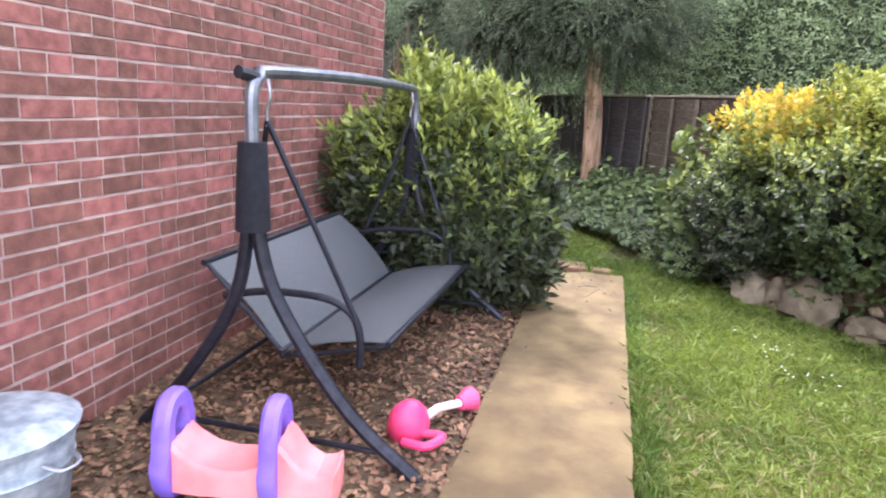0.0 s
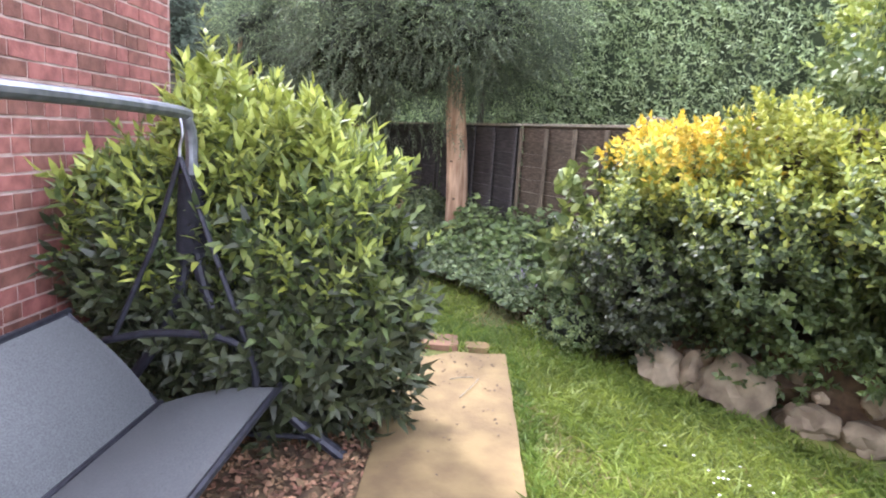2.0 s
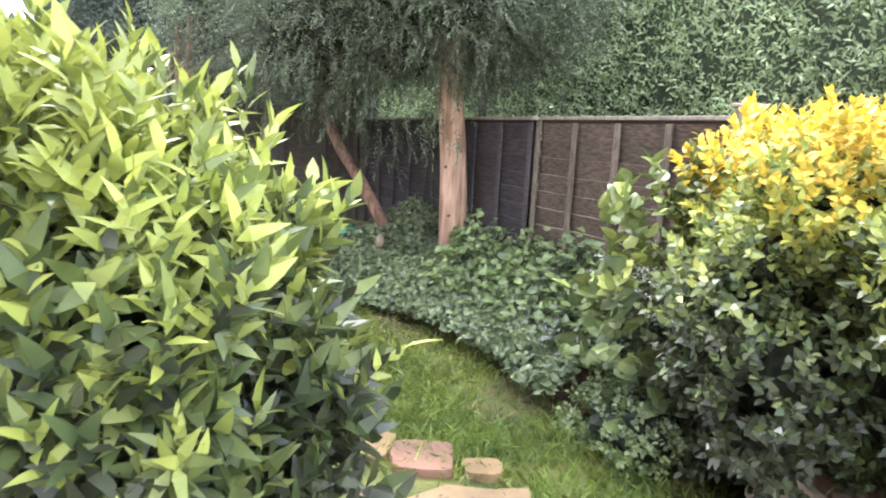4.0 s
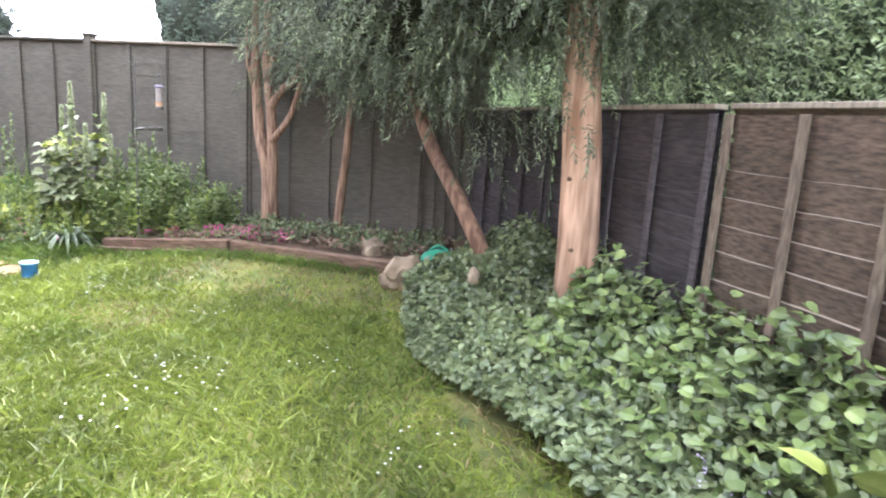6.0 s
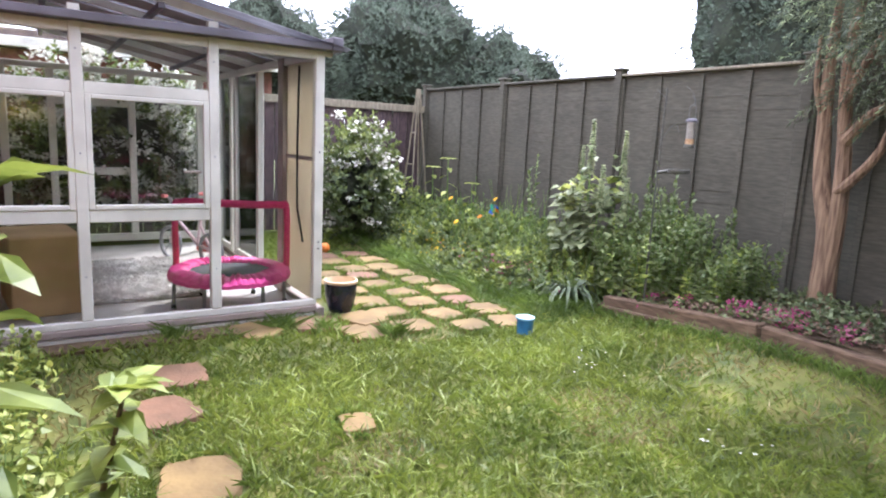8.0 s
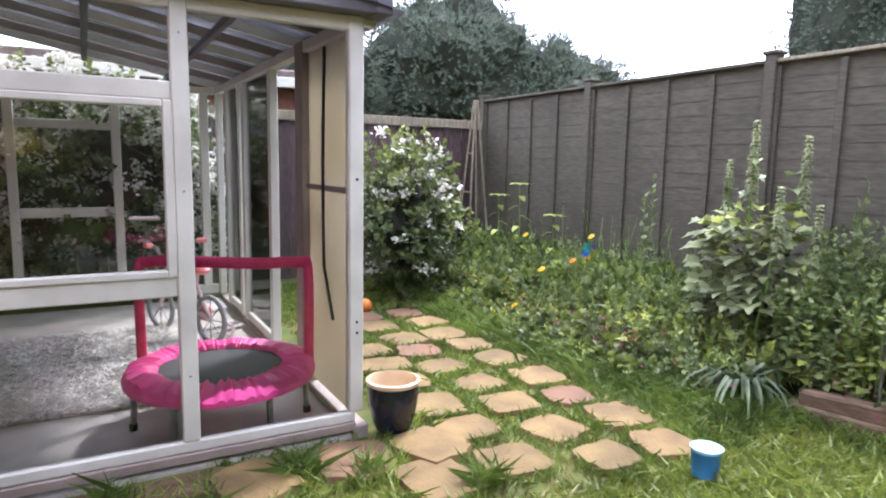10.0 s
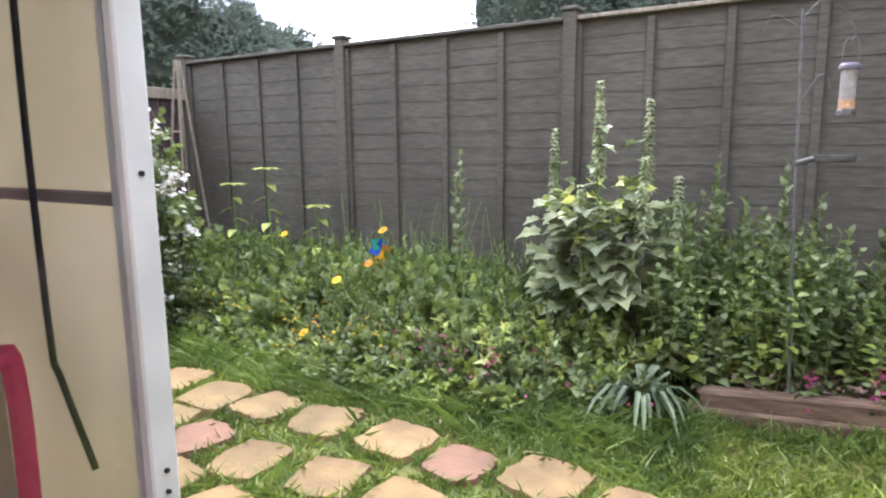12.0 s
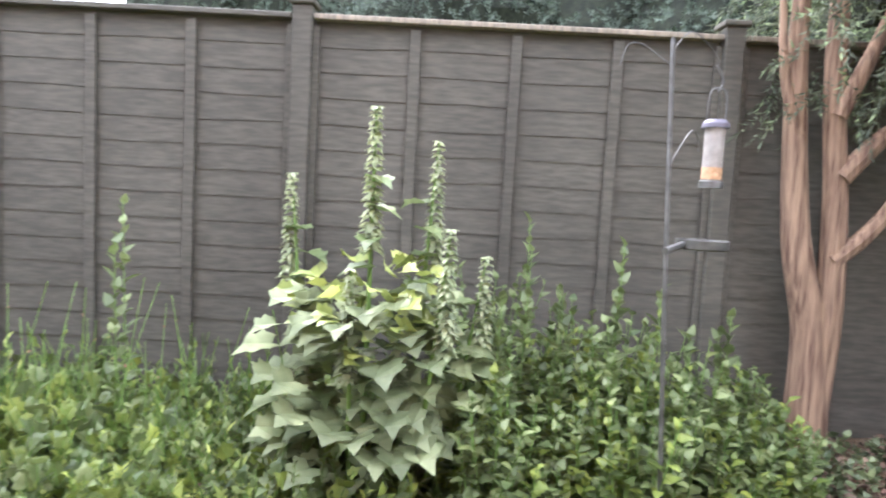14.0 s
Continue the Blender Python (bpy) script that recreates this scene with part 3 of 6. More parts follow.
part("top_rail", boxm(0, 7.1, 0.02, 0.06, 1.7, 1.8, 0.005), POSTGREY, f3, "pale weathered rail")
part("rail", boxm(0, 7.1, -0.05, -0.01, 0.95, 1.03, 0.005), FENCEPURP, f3)

# ---- raised bed with timber edging ----
bm = bmesh.new()
bmesh.ops.create_grid(bm, x_segments=70, y_segments=14, size=1)
for v in bm.verts:
    x, y = -4.45 + (v.co.x + 1) / 2 * 3.4, 5.54 + (v.co.y + 1) / 2 * 1.05
    v.co = Vector((x, y, 0.11 + lift(x, y) + 0.05 * noise.noise(Vector((x * 2.5, y * 2.5, 0)))))
solo("bed_soil", bm, EARTH, "dark brown bare soil of the raised bed", "soil", kind="structure")
edging = thing("timber_edging", "weathered brown timber sleepers edging the raised bed", "edging", kind="structure")
for (x0, y0), (x1, y1), zt in (((-4.5, 5.52), (-3.75, 5.54), 0.05), ((-4.42, 5.55), (-3.1, 5.58), 0.125), ((-3.74, 5.54), (-2.4, 5.58), 0.05), ((-3.08, 5.58), (-1.5, 5.42), 0.12), ((-2.38, 5.56), (-1.45, 5.4), 0.04)):
    d = Vector((x1 - x0, y1 - y0))
    za, zb = lift(x0, y0), lift(x1, y1)
    tilt = pose(x0, y0, za, 0, 0, math.degrees(math.atan2(d.y, d.x))) @ pose(0, 0, 0, 0, -math.degrees(math.atan2(zb - za, d.length)), 0)
    part("sleeper", boxm(0, d.length, -0.05, 0.05, zt - 0.1, zt, 0.01, m=tilt), SLEEPER, edging)

# ---- lawn ----
LAWN = [(0.44, -5), (2.3, -5), (2.3, -0.2), (1.6, 0.7), (1.3, 1.3), (0.75, 1.7), (0.66, 2.6), (0.32, 3.2), (-0.28, 3.85), (-0.9, 4.7), (-1.4, 5.42), (-3, 5.45), (-4.6, 5.4), (-5.6, 5.1), (-7.5, 5.1), (-9, 5.4), (-9, 3.6), (-5.1, 3.5), (-5.0, 1.4), (-3.2, 1.35), (-1.6, 1.3), (-0.3, 1.35), (0.5, 1.2)]


def clear_of_slabs(q):
    keep = np.ones(len(q), bool)
    for x, y, rx, ry, a in SLABS:
        keep &= ~((np.abs(q[:, 0] - x) < rx * 1.02) & (np.abs(q[:, 1] - y) < ry * 1.02))
    return q[keep]


SLABS = []
rs = random.Random(4)
for y, x0, count in ((4.58, -4.46, 9), (4.2, -4.48, 9), (3.86, -4.66, 8)):
    for c in range(count):
        x = x0 - c * 0.354 + rs.uniform(-0.03, 0.03)
        SLABS.append((x, y + rs.uniform(-0.035, 0.035), rs.uniform(0.125, 0.16), rs.uniform(0.13, 0.16), rs.uniform(-16, 16)))
for x, y in ((-2.96, 1.88), (-3.22, 2.08), (-2.5, 2.0), (-3.9, 2.05), (-3.4, 2.82), (-4.97, 3.22), (-4.95, 3.58), (-4.66, 3.46), (-4.97, 2.8), (-4.35, 2.2), (-2.75, 1.62)):
    SLABS.append((x, y, 0.1 if y > 2.7 and x > -4 else 0.17, 0.08 if y > 2.7 and x > -4 else 0.15, rs.uniform(-20, 20)))
for i, (x, y, rx, ry, a) in enumerate(SLABS):
    solo("paving_slab", flat_stone(rx, ry, i, 0.012 + rs.uniform(0, 0.01)), SLABPINK if rs.random() < 0.28 else SLAB, "pale buff square paving slab with grass in the joints", "paving slab", pose(x, y, 0, 0, 0, a), "slabs on the lawn")

q = clear_of_slabs(polygon_points(150000, LAWN))
dens = np.array([noise.noise(Vector((a * 0.9, b * 0.9, 3))) for a, b in q])
worn = np.array([math.exp(-((a + 0.4) / 0.55) ** 2 - ((b - 3.45) / 0.45) ** 2) + math.exp(-((a + 2.3) / 1.1) ** 2 - ((b - 5.2) / 0.4) ** 2) + 0.8 * math.exp(-((a - 1.55) / 0.5) ** 2 - ((b + 1.3) / 0.9) ** 2) for a, b in q])
keep = RNG.random(len(q)) > 0.4 * worn
q, dens, worn = q[keep], dens[keep], worn[keep]
dry = (dens > 0.27) | (RNG.random(len(q)) < worn) | ((q[:, 1] > 4.6) & (q[:, 0] > -3.2) & (RNG.random(len(q)) < 0.75))
solo("lawn_grass", blades("lawn_grass", q[~dry], 0.06, GRASS), GRASS, "bright green uneven lawn grass", "grass", kind="stuff")
solo("dry_grass", blades("dry_grass", q[dry][::2], 0.045, GRASSDRY), GRASSDRY, "yellowed dry patches of the lawn", "grass", kind="stuff")
# long grass grading into the flower bed
q = np.c_[RNG.uniform(-8.6, -4.4, 16000), 5.2 + RNG.normal(size=16000) * 0.15]
solo("long_grass", blades("long_grass", clear_of_slabs(q), 0.12, LUSHDARK, w=0.004, lean=0.45), LUSHDARK, "long uncut grass at the front of the flower bed", "grass", kind="stuff")
# short dense undergrowth of the lawn
q = np.concatenate([polygon_points(45000, [(0.45, -3.2), (2.2, -3.2), (2.2, -0.3), (1.2, 1.3), (0.45, 1.2)]), polygon_points(60000, [(0.4, 1.5), (-0.9, 4.3), (-1.6, 5.3), (-4.4, 5.35), (-4.4, 2.2), (-1.5, 1.4)])])
q = q[(q[:, 1] < 4.4) | (q[:, 0] < -3.2) | (RNG.random(len(q)) < 0.3)]
solo("short_grass", blades("short_grass", clear_of_slabs(q), 0.032, GRASS, w=0.004, lean=0.6), GRASS, "short dense green grass of the lawn", "grass", kind="stuff")
q = np.c_[RNG.uniform(-4.7, -1.5, 1800), 5.4 + RNG.normal(size=1800) * 0.05]
solo("edging_grass", blades("edging_grass", q, 0.09, LUSHDARK, w=0.0035, lean=0.4), LUSHDARK, "uncut grass standing along the timber edging", "grass", kind="stuff")
# longer tufts along edges and slabs
tq = [np.c_[RNG.normal(0.5, 0.025, 2500), RNG.uniform(-4.5, 1.3, 2500)], RNG.normal([0.15, 1.65], [0.3, 0.2], (1500, 2)), RNG.uniform([-7.5, 4.75], [-4.3, 5.3], (12000, 2))]
for x, y, rx, ry, a in SLABS:
    th = RNG.normal(RNG.uniform(0, 6.28), 1.6, 240)
    tq.append(np.c_[x + np.cos(th) * rx * RNG.uniform(1.05, 1.5, 240), y + np.sin(th) * ry * RNG.uniform(1.05, 1.5, 240)])
solo("grass_tufts", blades("grass_tufts", clear_of_slabs(np.concatenate(tq)), 0.06, LUSHDARK, w=0.003, lean=0.35), LUSHDARK, "longer grass along path and slab edges", "grass", kind="stuff")
q = np.concatenate([RNG.normal(c, 0.1, (11, 2)) for c in ((-2.32, 4.13), (-1.76, 3.15), (-1.9, 2.73), (-2.0, 3.2), (1.38, -0.61), (1.2, -0.2), (-0.6, 2.9), (-3.4, 4.4), (-1.3, 3.6))])
n = len(q)
P = np.repeat(np.c_[q, RNG.uniform(0.05, 0.09, n)], 6, 0)
a = np.tile(np.arange(6) * 1.047, n)
D = np.c_[np.cos(a), np.sin(a), np.full(6 * n, 0.2)]
solo("daisies", leaves("daisies", P, D, np.tile([0, 0, 1.0], (6 * n, 1)), 0.0075, 0.006, WHITEFL), WHITEFL, "small white daisies scattered in the lawn", "flowers", kind="stuff")

# ---- plants ----


def leafy(name, label, category, c, r, n_shoots, count, length, L, W, mats, shape=OVAL, seed=1, lumps=0.2, up=0.6, bottom=-0.9, k=0.7, spread=0.9, group="", trunk=None, limit=None):
    """A shrub or crown: trunk and limbs, a shaded inside, and shoots of leaves all over."""
    base = Vector((c[0], c[1], c[2] - r[2]))
    ob = thing(name, label, category, group=group)
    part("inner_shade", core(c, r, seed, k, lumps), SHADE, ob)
    P, O = blob(n_shoots, c, r, seed, lumps, 0.72, bottom)
    if limit is not None:
        keep = limit(P)
        P, O = P[keep], O[keep]
    D = O + RNG.normal(size=O.shape) * 0.35
    D[:, 2] += up
    Q, d, nn = sprigs(P, D, count, length * RNG.uniform(0.6, 1.3, len(P)), spread)
    # Leaf colours go by height; darkened greens at the bottom stand in for shade.
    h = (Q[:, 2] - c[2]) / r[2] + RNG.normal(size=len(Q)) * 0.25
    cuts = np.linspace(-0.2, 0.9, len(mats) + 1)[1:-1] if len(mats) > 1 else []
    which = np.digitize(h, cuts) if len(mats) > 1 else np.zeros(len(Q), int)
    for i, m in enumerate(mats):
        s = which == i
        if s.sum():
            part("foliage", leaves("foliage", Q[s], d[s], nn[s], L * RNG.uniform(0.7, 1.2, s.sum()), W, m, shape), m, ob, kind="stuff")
    return ob


# tall laurel-like evergreen by the end of the wall


def clear_of_view(P):
    """Keeps shoots off the wall; the slanted cut is fitted to the camera's view."""
    return (P[:, 0] > WALL_X + 0.08) & (P[:, 0] + 0.9 * np.clip(P[:, 1] - 0.12, 0, 9) < -0.1)


leafy("evergreen_shrub", "large glossy evergreen shrub with lime-green shoots by the brick wall", "shrub", (-0.85, 0.25, 0.69), (0.7, 0.5, 0.68), 2700, 10, 0.16, 0.086, 0.033, [DEEPSHADE, DEEPSHADE, SHADELEAF, LAUREL, LAURELTIP], LANCE, 3, 0.26, 0.9, k=0.6, limit=clear_of_view)
leafy("evergreen_shrub", "low side branches of glossy evergreen beside the path", "shrub", (-0.5, 0.02, 0.4), (0.33, 0.3, 0.4), 420, 9, 0.15, 0.085, 0.034, [DEEPSHADE, DEEPSHADE, SHADELEAF, LAUREL], LANCE, 5, 0.25, 0.6, k=0.55, limit=clear_of_view)
# upright young shoots standing out of the evergreen
sh = bpy.data.objects["evergreen_shrub"]
P, O = blob(300, (-0.85, 0.25, 0.69), (0.7, 0.5, 0.68), 3, 0.26, 0.97, -0.1)
keep = clear_of_view(P)
P, O = P[keep], O[keep]
Q, d, nn = sprigs(P, O * 0.6 + [0, 0, 0.9] + RNG.normal(size=O.shape) * 0.2, 13, RNG.uniform(0.1, 0.26, len(P)), 0.85)
pick = RNG.random(len(Q)) < 0.55
for s, m in ((pick, LAURELTIP), (~pick, LAUREL)):
    part("shoot_growth", leaves("shoot_growth", Q[s], d[s], nn[s], 0.075 * RNG.uniform(0.6, 1.2, s.sum()), 0.022, m, LANCE, 0.2), m, sh, "lime-green young shoots", kind="stuff")
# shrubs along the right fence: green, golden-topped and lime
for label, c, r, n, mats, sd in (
        ("green shrub with small glossy leaves at the rockery's end", (1.5, 1.42, 0.66), (0.48, 0.45, 0.62), 1800, [DEEPSHADE, SHADELEAF, MIDLEAF, LAUREL, LIMELEAF], 11),
        ("green shrub with golden leaves among lime-green ones", (1.98, 0.92, 0.78), (0.5, 0.55, 0.72), 2100, [SHADELEAF, SHADELEAF, LAUREL, LIMELEAF, LIMETIP], 12),
        ("tall lime-green shrub spilling over the rockery stones", (2.58, 0.32, 0.86), (0.55, 0.66, 0.82), 2400, [SHADELEAF, SHADELEAF, LAUREL, LIMELEAF, LIMETIP], 13)):
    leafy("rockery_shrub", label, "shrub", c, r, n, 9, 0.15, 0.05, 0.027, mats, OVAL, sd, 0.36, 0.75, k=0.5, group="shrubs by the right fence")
leafy("golden_shrub", "bright golden-yellow shrub rising among the green ones", "shrub", (1.56, 1.42, 1.18), (0.42, 0.4, 0.28), 440, 10, 0.15, 0.05, 0.028, [LIMETIP, YELLOWLEAF, YELLOWLEAF], OVAL, 14, 0.4, 0.9, k=0.4, bottom=-0.5)
leafy("elder_shrub", "pale green shrub with broad heart-shaped leaves by the fence", "shrub", (1.06, 1.8, 0.6), (0.24, 0.22, 0.56), 85, 6, 0.22, 0.1, 0.078, [MIDLEAF, LAUREL, LIMELEAF, LAUREL], HEART, 17, 0.35, 0.8, k=0.25)
leafy("small_rock_plant", "grey-green low plant spilling over the stones", "plant", (0.98, 1.62, 0.14), (0.3, 0.28, 0.16), 400, 6, 0.07, 0.03, 0.02, [MIDLEAF, IVY], OVAL, 19, 0.2, 0.5)

# rockery edge: a few large boulders, small stones wedged between and on them
rs = random.Random(9)
ROCKS = [(1.38, 1.04, 0.16, 0.13, 0.14), (1.7, 0.72, 0.22, 0.15, 0.17), (1.98, 0.45, 0.15, 0.12, 0.1), (2.17, 0.27, 0.13, 0.11, 0.09), (2.42, 0.06, 0.16, 0.12, 0.11), (1.53, 0.93, 0.09, 0.08, 0.13), (2.7, -0.14, 0.15, 0.12, 0.1)]
for i in range(26):
    t = rs.random()
    r = rs.uniform(0.035, 0.075)
    ROCKS.append((1.22 + t * 1.4 + rs.uniform(-0.05, 0.1), 1.16 - t * 1.3 + rs.uniform(-0.03, 0.12), r, r * rs.uniform(0.7, 1), r * rs.uniform(0.7, 1)))
for i, (x, y, rx, ry, rz) in enumerate(ROCKS):
    small = i > 6
    z = -0.03 if not small or rs.random() < 0.5 else rs.uniform(0.12, 0.19)
    solo("rockery_stone", lump(rx, ry, rz, i, 0.42, 3, 1.25), ROCK if i % 3 else ROCKPALE, "small rough stone wedged in the rockery edge" if small else "large rough grey-buff boulder edging the raised rockery", "stone", pose(x, y, z, 0, 0, rs.uniform(-30, 30) - 40), "rockery stones")
bm = lump(0.36, 1.3, 0.26, 5, 0.2, 4, 2)
solo("rockery_bank", bm, EARTH, "dark soil bank behind the rockery stones", "soil", pose(2.14, 0.86, -0.04, 0, 0, 42), kind="structure")


def conifer(name, label, base, stem, rad, crowns, seed, tip=0.25, sprays=1500, bark=BARK, extra=(), taper=0.3):
    """A cypress: tapered trunk, bare stubs, and a dark crown of hanging sprays."""
    ob = thing(name, label, "tree")
    part("trunk", tubem(smoothline(stem, 5), [rad * (1.12 - taper * i / (5 * (len(stem) - 1))) for i in range(5 * (len(stem) - 1) + 1)], 14), bark, ob)
    for pts, r0 in extra:
        m = 5 * (len(pts) - 1)
        part("limb", tubem(smoothline(pts, 5), [r0 * (1.1 - 0.55 * i / m) for i in range(m + 1)], 9), bark, ob)
    for i, (c, r) in enumerate(crowns):
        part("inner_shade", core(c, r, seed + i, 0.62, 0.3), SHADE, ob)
        P, O = blob(sprays, c, r, seed + i, 0.35, 0.65)
        D = O * 0.9 + RNG.normal(size=O.shape) * 0.4
        D[:, 2] -= 0.55
        Q, d, nn = sprigs(P, D, 22, 0.28 * RNG.uniform(0.6, 1.4, len(P)), 0.5)
        # Pale sprays are picked at random, more often towards the crown's top.
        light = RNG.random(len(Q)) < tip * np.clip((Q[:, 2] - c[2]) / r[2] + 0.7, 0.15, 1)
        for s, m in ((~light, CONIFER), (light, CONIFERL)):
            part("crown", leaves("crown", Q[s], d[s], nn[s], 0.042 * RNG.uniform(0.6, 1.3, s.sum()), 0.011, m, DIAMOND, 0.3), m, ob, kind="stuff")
    return ob


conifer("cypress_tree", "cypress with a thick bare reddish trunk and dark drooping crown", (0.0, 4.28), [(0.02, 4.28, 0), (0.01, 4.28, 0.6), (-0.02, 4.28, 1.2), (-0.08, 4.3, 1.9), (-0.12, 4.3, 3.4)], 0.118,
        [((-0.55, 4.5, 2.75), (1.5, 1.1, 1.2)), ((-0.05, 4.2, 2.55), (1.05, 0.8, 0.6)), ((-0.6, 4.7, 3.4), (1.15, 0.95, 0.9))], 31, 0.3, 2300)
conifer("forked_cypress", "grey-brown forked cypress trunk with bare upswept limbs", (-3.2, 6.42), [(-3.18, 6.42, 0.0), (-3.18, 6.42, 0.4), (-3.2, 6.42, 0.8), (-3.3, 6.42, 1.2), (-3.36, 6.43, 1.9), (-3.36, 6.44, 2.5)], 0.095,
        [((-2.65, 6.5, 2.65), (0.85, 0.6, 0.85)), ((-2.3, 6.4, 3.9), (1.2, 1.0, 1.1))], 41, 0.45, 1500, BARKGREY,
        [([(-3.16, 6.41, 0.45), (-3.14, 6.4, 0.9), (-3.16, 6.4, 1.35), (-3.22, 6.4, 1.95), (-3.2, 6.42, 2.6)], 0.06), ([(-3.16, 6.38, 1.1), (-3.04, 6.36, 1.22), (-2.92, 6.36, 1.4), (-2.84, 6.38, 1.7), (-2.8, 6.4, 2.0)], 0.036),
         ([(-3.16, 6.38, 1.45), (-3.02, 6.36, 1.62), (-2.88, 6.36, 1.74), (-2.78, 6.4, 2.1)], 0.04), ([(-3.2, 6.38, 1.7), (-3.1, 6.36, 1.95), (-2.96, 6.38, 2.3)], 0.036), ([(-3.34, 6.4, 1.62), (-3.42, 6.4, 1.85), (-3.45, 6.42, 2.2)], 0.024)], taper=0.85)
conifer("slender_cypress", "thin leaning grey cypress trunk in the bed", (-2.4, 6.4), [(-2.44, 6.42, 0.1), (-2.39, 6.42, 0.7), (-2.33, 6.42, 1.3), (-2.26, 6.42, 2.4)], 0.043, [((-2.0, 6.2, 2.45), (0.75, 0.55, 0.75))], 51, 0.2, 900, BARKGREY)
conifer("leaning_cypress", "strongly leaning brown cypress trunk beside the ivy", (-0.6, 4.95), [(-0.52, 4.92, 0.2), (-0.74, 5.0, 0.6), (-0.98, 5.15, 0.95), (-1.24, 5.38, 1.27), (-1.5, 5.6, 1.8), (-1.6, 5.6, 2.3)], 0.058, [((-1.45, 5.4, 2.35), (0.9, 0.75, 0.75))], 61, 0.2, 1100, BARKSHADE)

# hedge and trees beyond the fences
hd = thing("conifer_hedge", "tall clipped pale green conifer hedge behind the fence", "hedge")
hx = Vector((-rdir2.y, rdir2.x)) * -1          # away from the garden
n = 22000
a, z = RNG.uniform(-3, 13, n), RNG.uniform(0.8, 4.6, n)
off = 1.5 + RNG.normal(size=n) * 0.06 + np.where(z > 4.4, RNG.uniform(0, 1.2, n), 0)
o2 = np.array([FA.x, FA.y])
xy = o2 + a[:, None] * np.array(rdir2) + off[:, None] * np.array(hx)
P = np.c_[xy, z]
D = -np.array([hx.x, hx.y, 0.0]) + RNG.normal(size=(n, 3)) * 0.6 + [0, 0, 0.5]
Q, d, nn = sprigs(P, D, 5, 0.16, 0.7)
part("sprays", leaves("sprays", Q, d, nn, 0.06, 0.022, HEDGE, LANCE), HEDGE, hd, kind="stuff")
# Plain dark green box fills the hedge; inner shade is put into its colour.
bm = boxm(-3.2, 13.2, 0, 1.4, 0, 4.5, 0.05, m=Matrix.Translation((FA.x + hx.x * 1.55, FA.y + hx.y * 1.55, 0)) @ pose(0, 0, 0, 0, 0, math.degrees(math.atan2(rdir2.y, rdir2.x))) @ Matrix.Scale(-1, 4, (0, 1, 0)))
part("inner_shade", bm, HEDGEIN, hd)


def far_tree(c, r, seed, n=5600, group="trees beyond the fences", label="round-headed grey-green tree beyond the fence"):
    ob = thing("far_tree", label, "tree", pose(c[0], c[1], 0), group)
    part("trunk", tubem([(0, 0, 0), (0.05, 0, c[2] * 0.5), (0, 0, c[2])], [0.2, 0.16, 0.1], 8), BARKGREY, ob)
    cc = (0, 0, c[2])
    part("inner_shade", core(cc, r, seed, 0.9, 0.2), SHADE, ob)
    P, O = blob(n, cc, r, seed, 0.2, 0.8, -0.8)
    Q, d, nn = sprigs(P, O + RNG.normal(size=O.shape) * 0.5, 12, r[0] * 0.08, 1.1)
    part("crown", leaves("crown", Q, d, nn, r[0] * 0.024, r[0] * 0.016, FARTREE, DIAMOND), FARTREE, ob, kind="stuff")


for i, (c, r) in enumerate((((-14.6, 9.2, 2.9), (1.9, 1.9, 2.0)), ((-13.5, 11.0, 2.3), (1.6, 1.6, 1.5)), ((-8.0, 13.6, 3.6), (1.7, 1.4, 2.6)), ((-4.8, 13, 3.1), (2.0, 1.6, 1.8)), ((-1.5, 12, 3.6), (2.2, 1.8, 2.4)), ((2.5, 11, 4.0), (2.4, 2, 2.6)), ((-14, 5.5, 2.3), (1.5, 1.6, 1.6)))):
    far_tree(c, r, 70 + i)

# ivy mound between lawn and right fence
ivy_poly = [(-0.95, 5.25), (-1.26, 5.02), (-1.07, 4.4), (-0.84, 3.96), (-0.33, 3.4), (-0.02, 3.03), (0.26, 2.55), (0.55, 1.95), (1.3, 2.2), (1.0, 2.9), (0.6, 3.6), (0.2, 4.3), (-0.35, 5.2)]


def ivy_height(x, y):
    d = (FB.x - x) * rdir2.y - (FB.y - y) * rdir2.x      # distance from the fence
    d = abs(d)
    return max(0.02, 0.62 * (1 - d / 1.12)) * (1 + 0.25 * noise.noise(Vector((x * 3, y * 3, 0)))) + lift(x, y)


bank = bmesh.new()
bmesh.ops.create_grid(bank, x_segments=40, y_segments=50, size=1)
for v in bank.verts:
    y = 2.0 + (v.co.y + 1) / 2 * 4.3
    xf = FB.x + (FB.y - y) * (FA.x - FB.x) / (FB.y - FA.y)
    x = xf - 0.02 - (1 - v.co.x) / 2 * 1.7
    v.co = Vector((x, y, (ivy_height(x, y) - lift(x, y)) * 0.75 - 0.21 + lift(x, y)))
solo("ivy_bank", bank, EARTH, "dark sloping soil under the ivy", "soil", kind="structure")
q = polygon_points(36000, ivy_poly)
P = np.c_[q, [ivy_height(a, b) * random.uniform(0.75, 1.12) for a, b in q]]
n = len(P)
D = RNG.normal(size=(n, 3)) * [1, 1, 0.3] + [-0.4, -0.3, -0.1]
N = rdir(n, 0.7) + [-0.35, -0.35, 0]
solo("ivy", leaves("ivy", P, D, N, RNG.uniform(0.024, 0.056, n), RNG.uniform(0.026, 0.056, n), IVY, HEART), IVY, "dense grey-green ivy carpet under the cypress", "ivy", kind="stuff")
q = polygon_points(2600, [(-0.3, 3.9), (0.05, 3.25), (0.4, 2.7), (0.75, 2.2), (1.2, 2.3), (0.9, 2.9), (0.5, 3.6), (0.1, 4.1)])
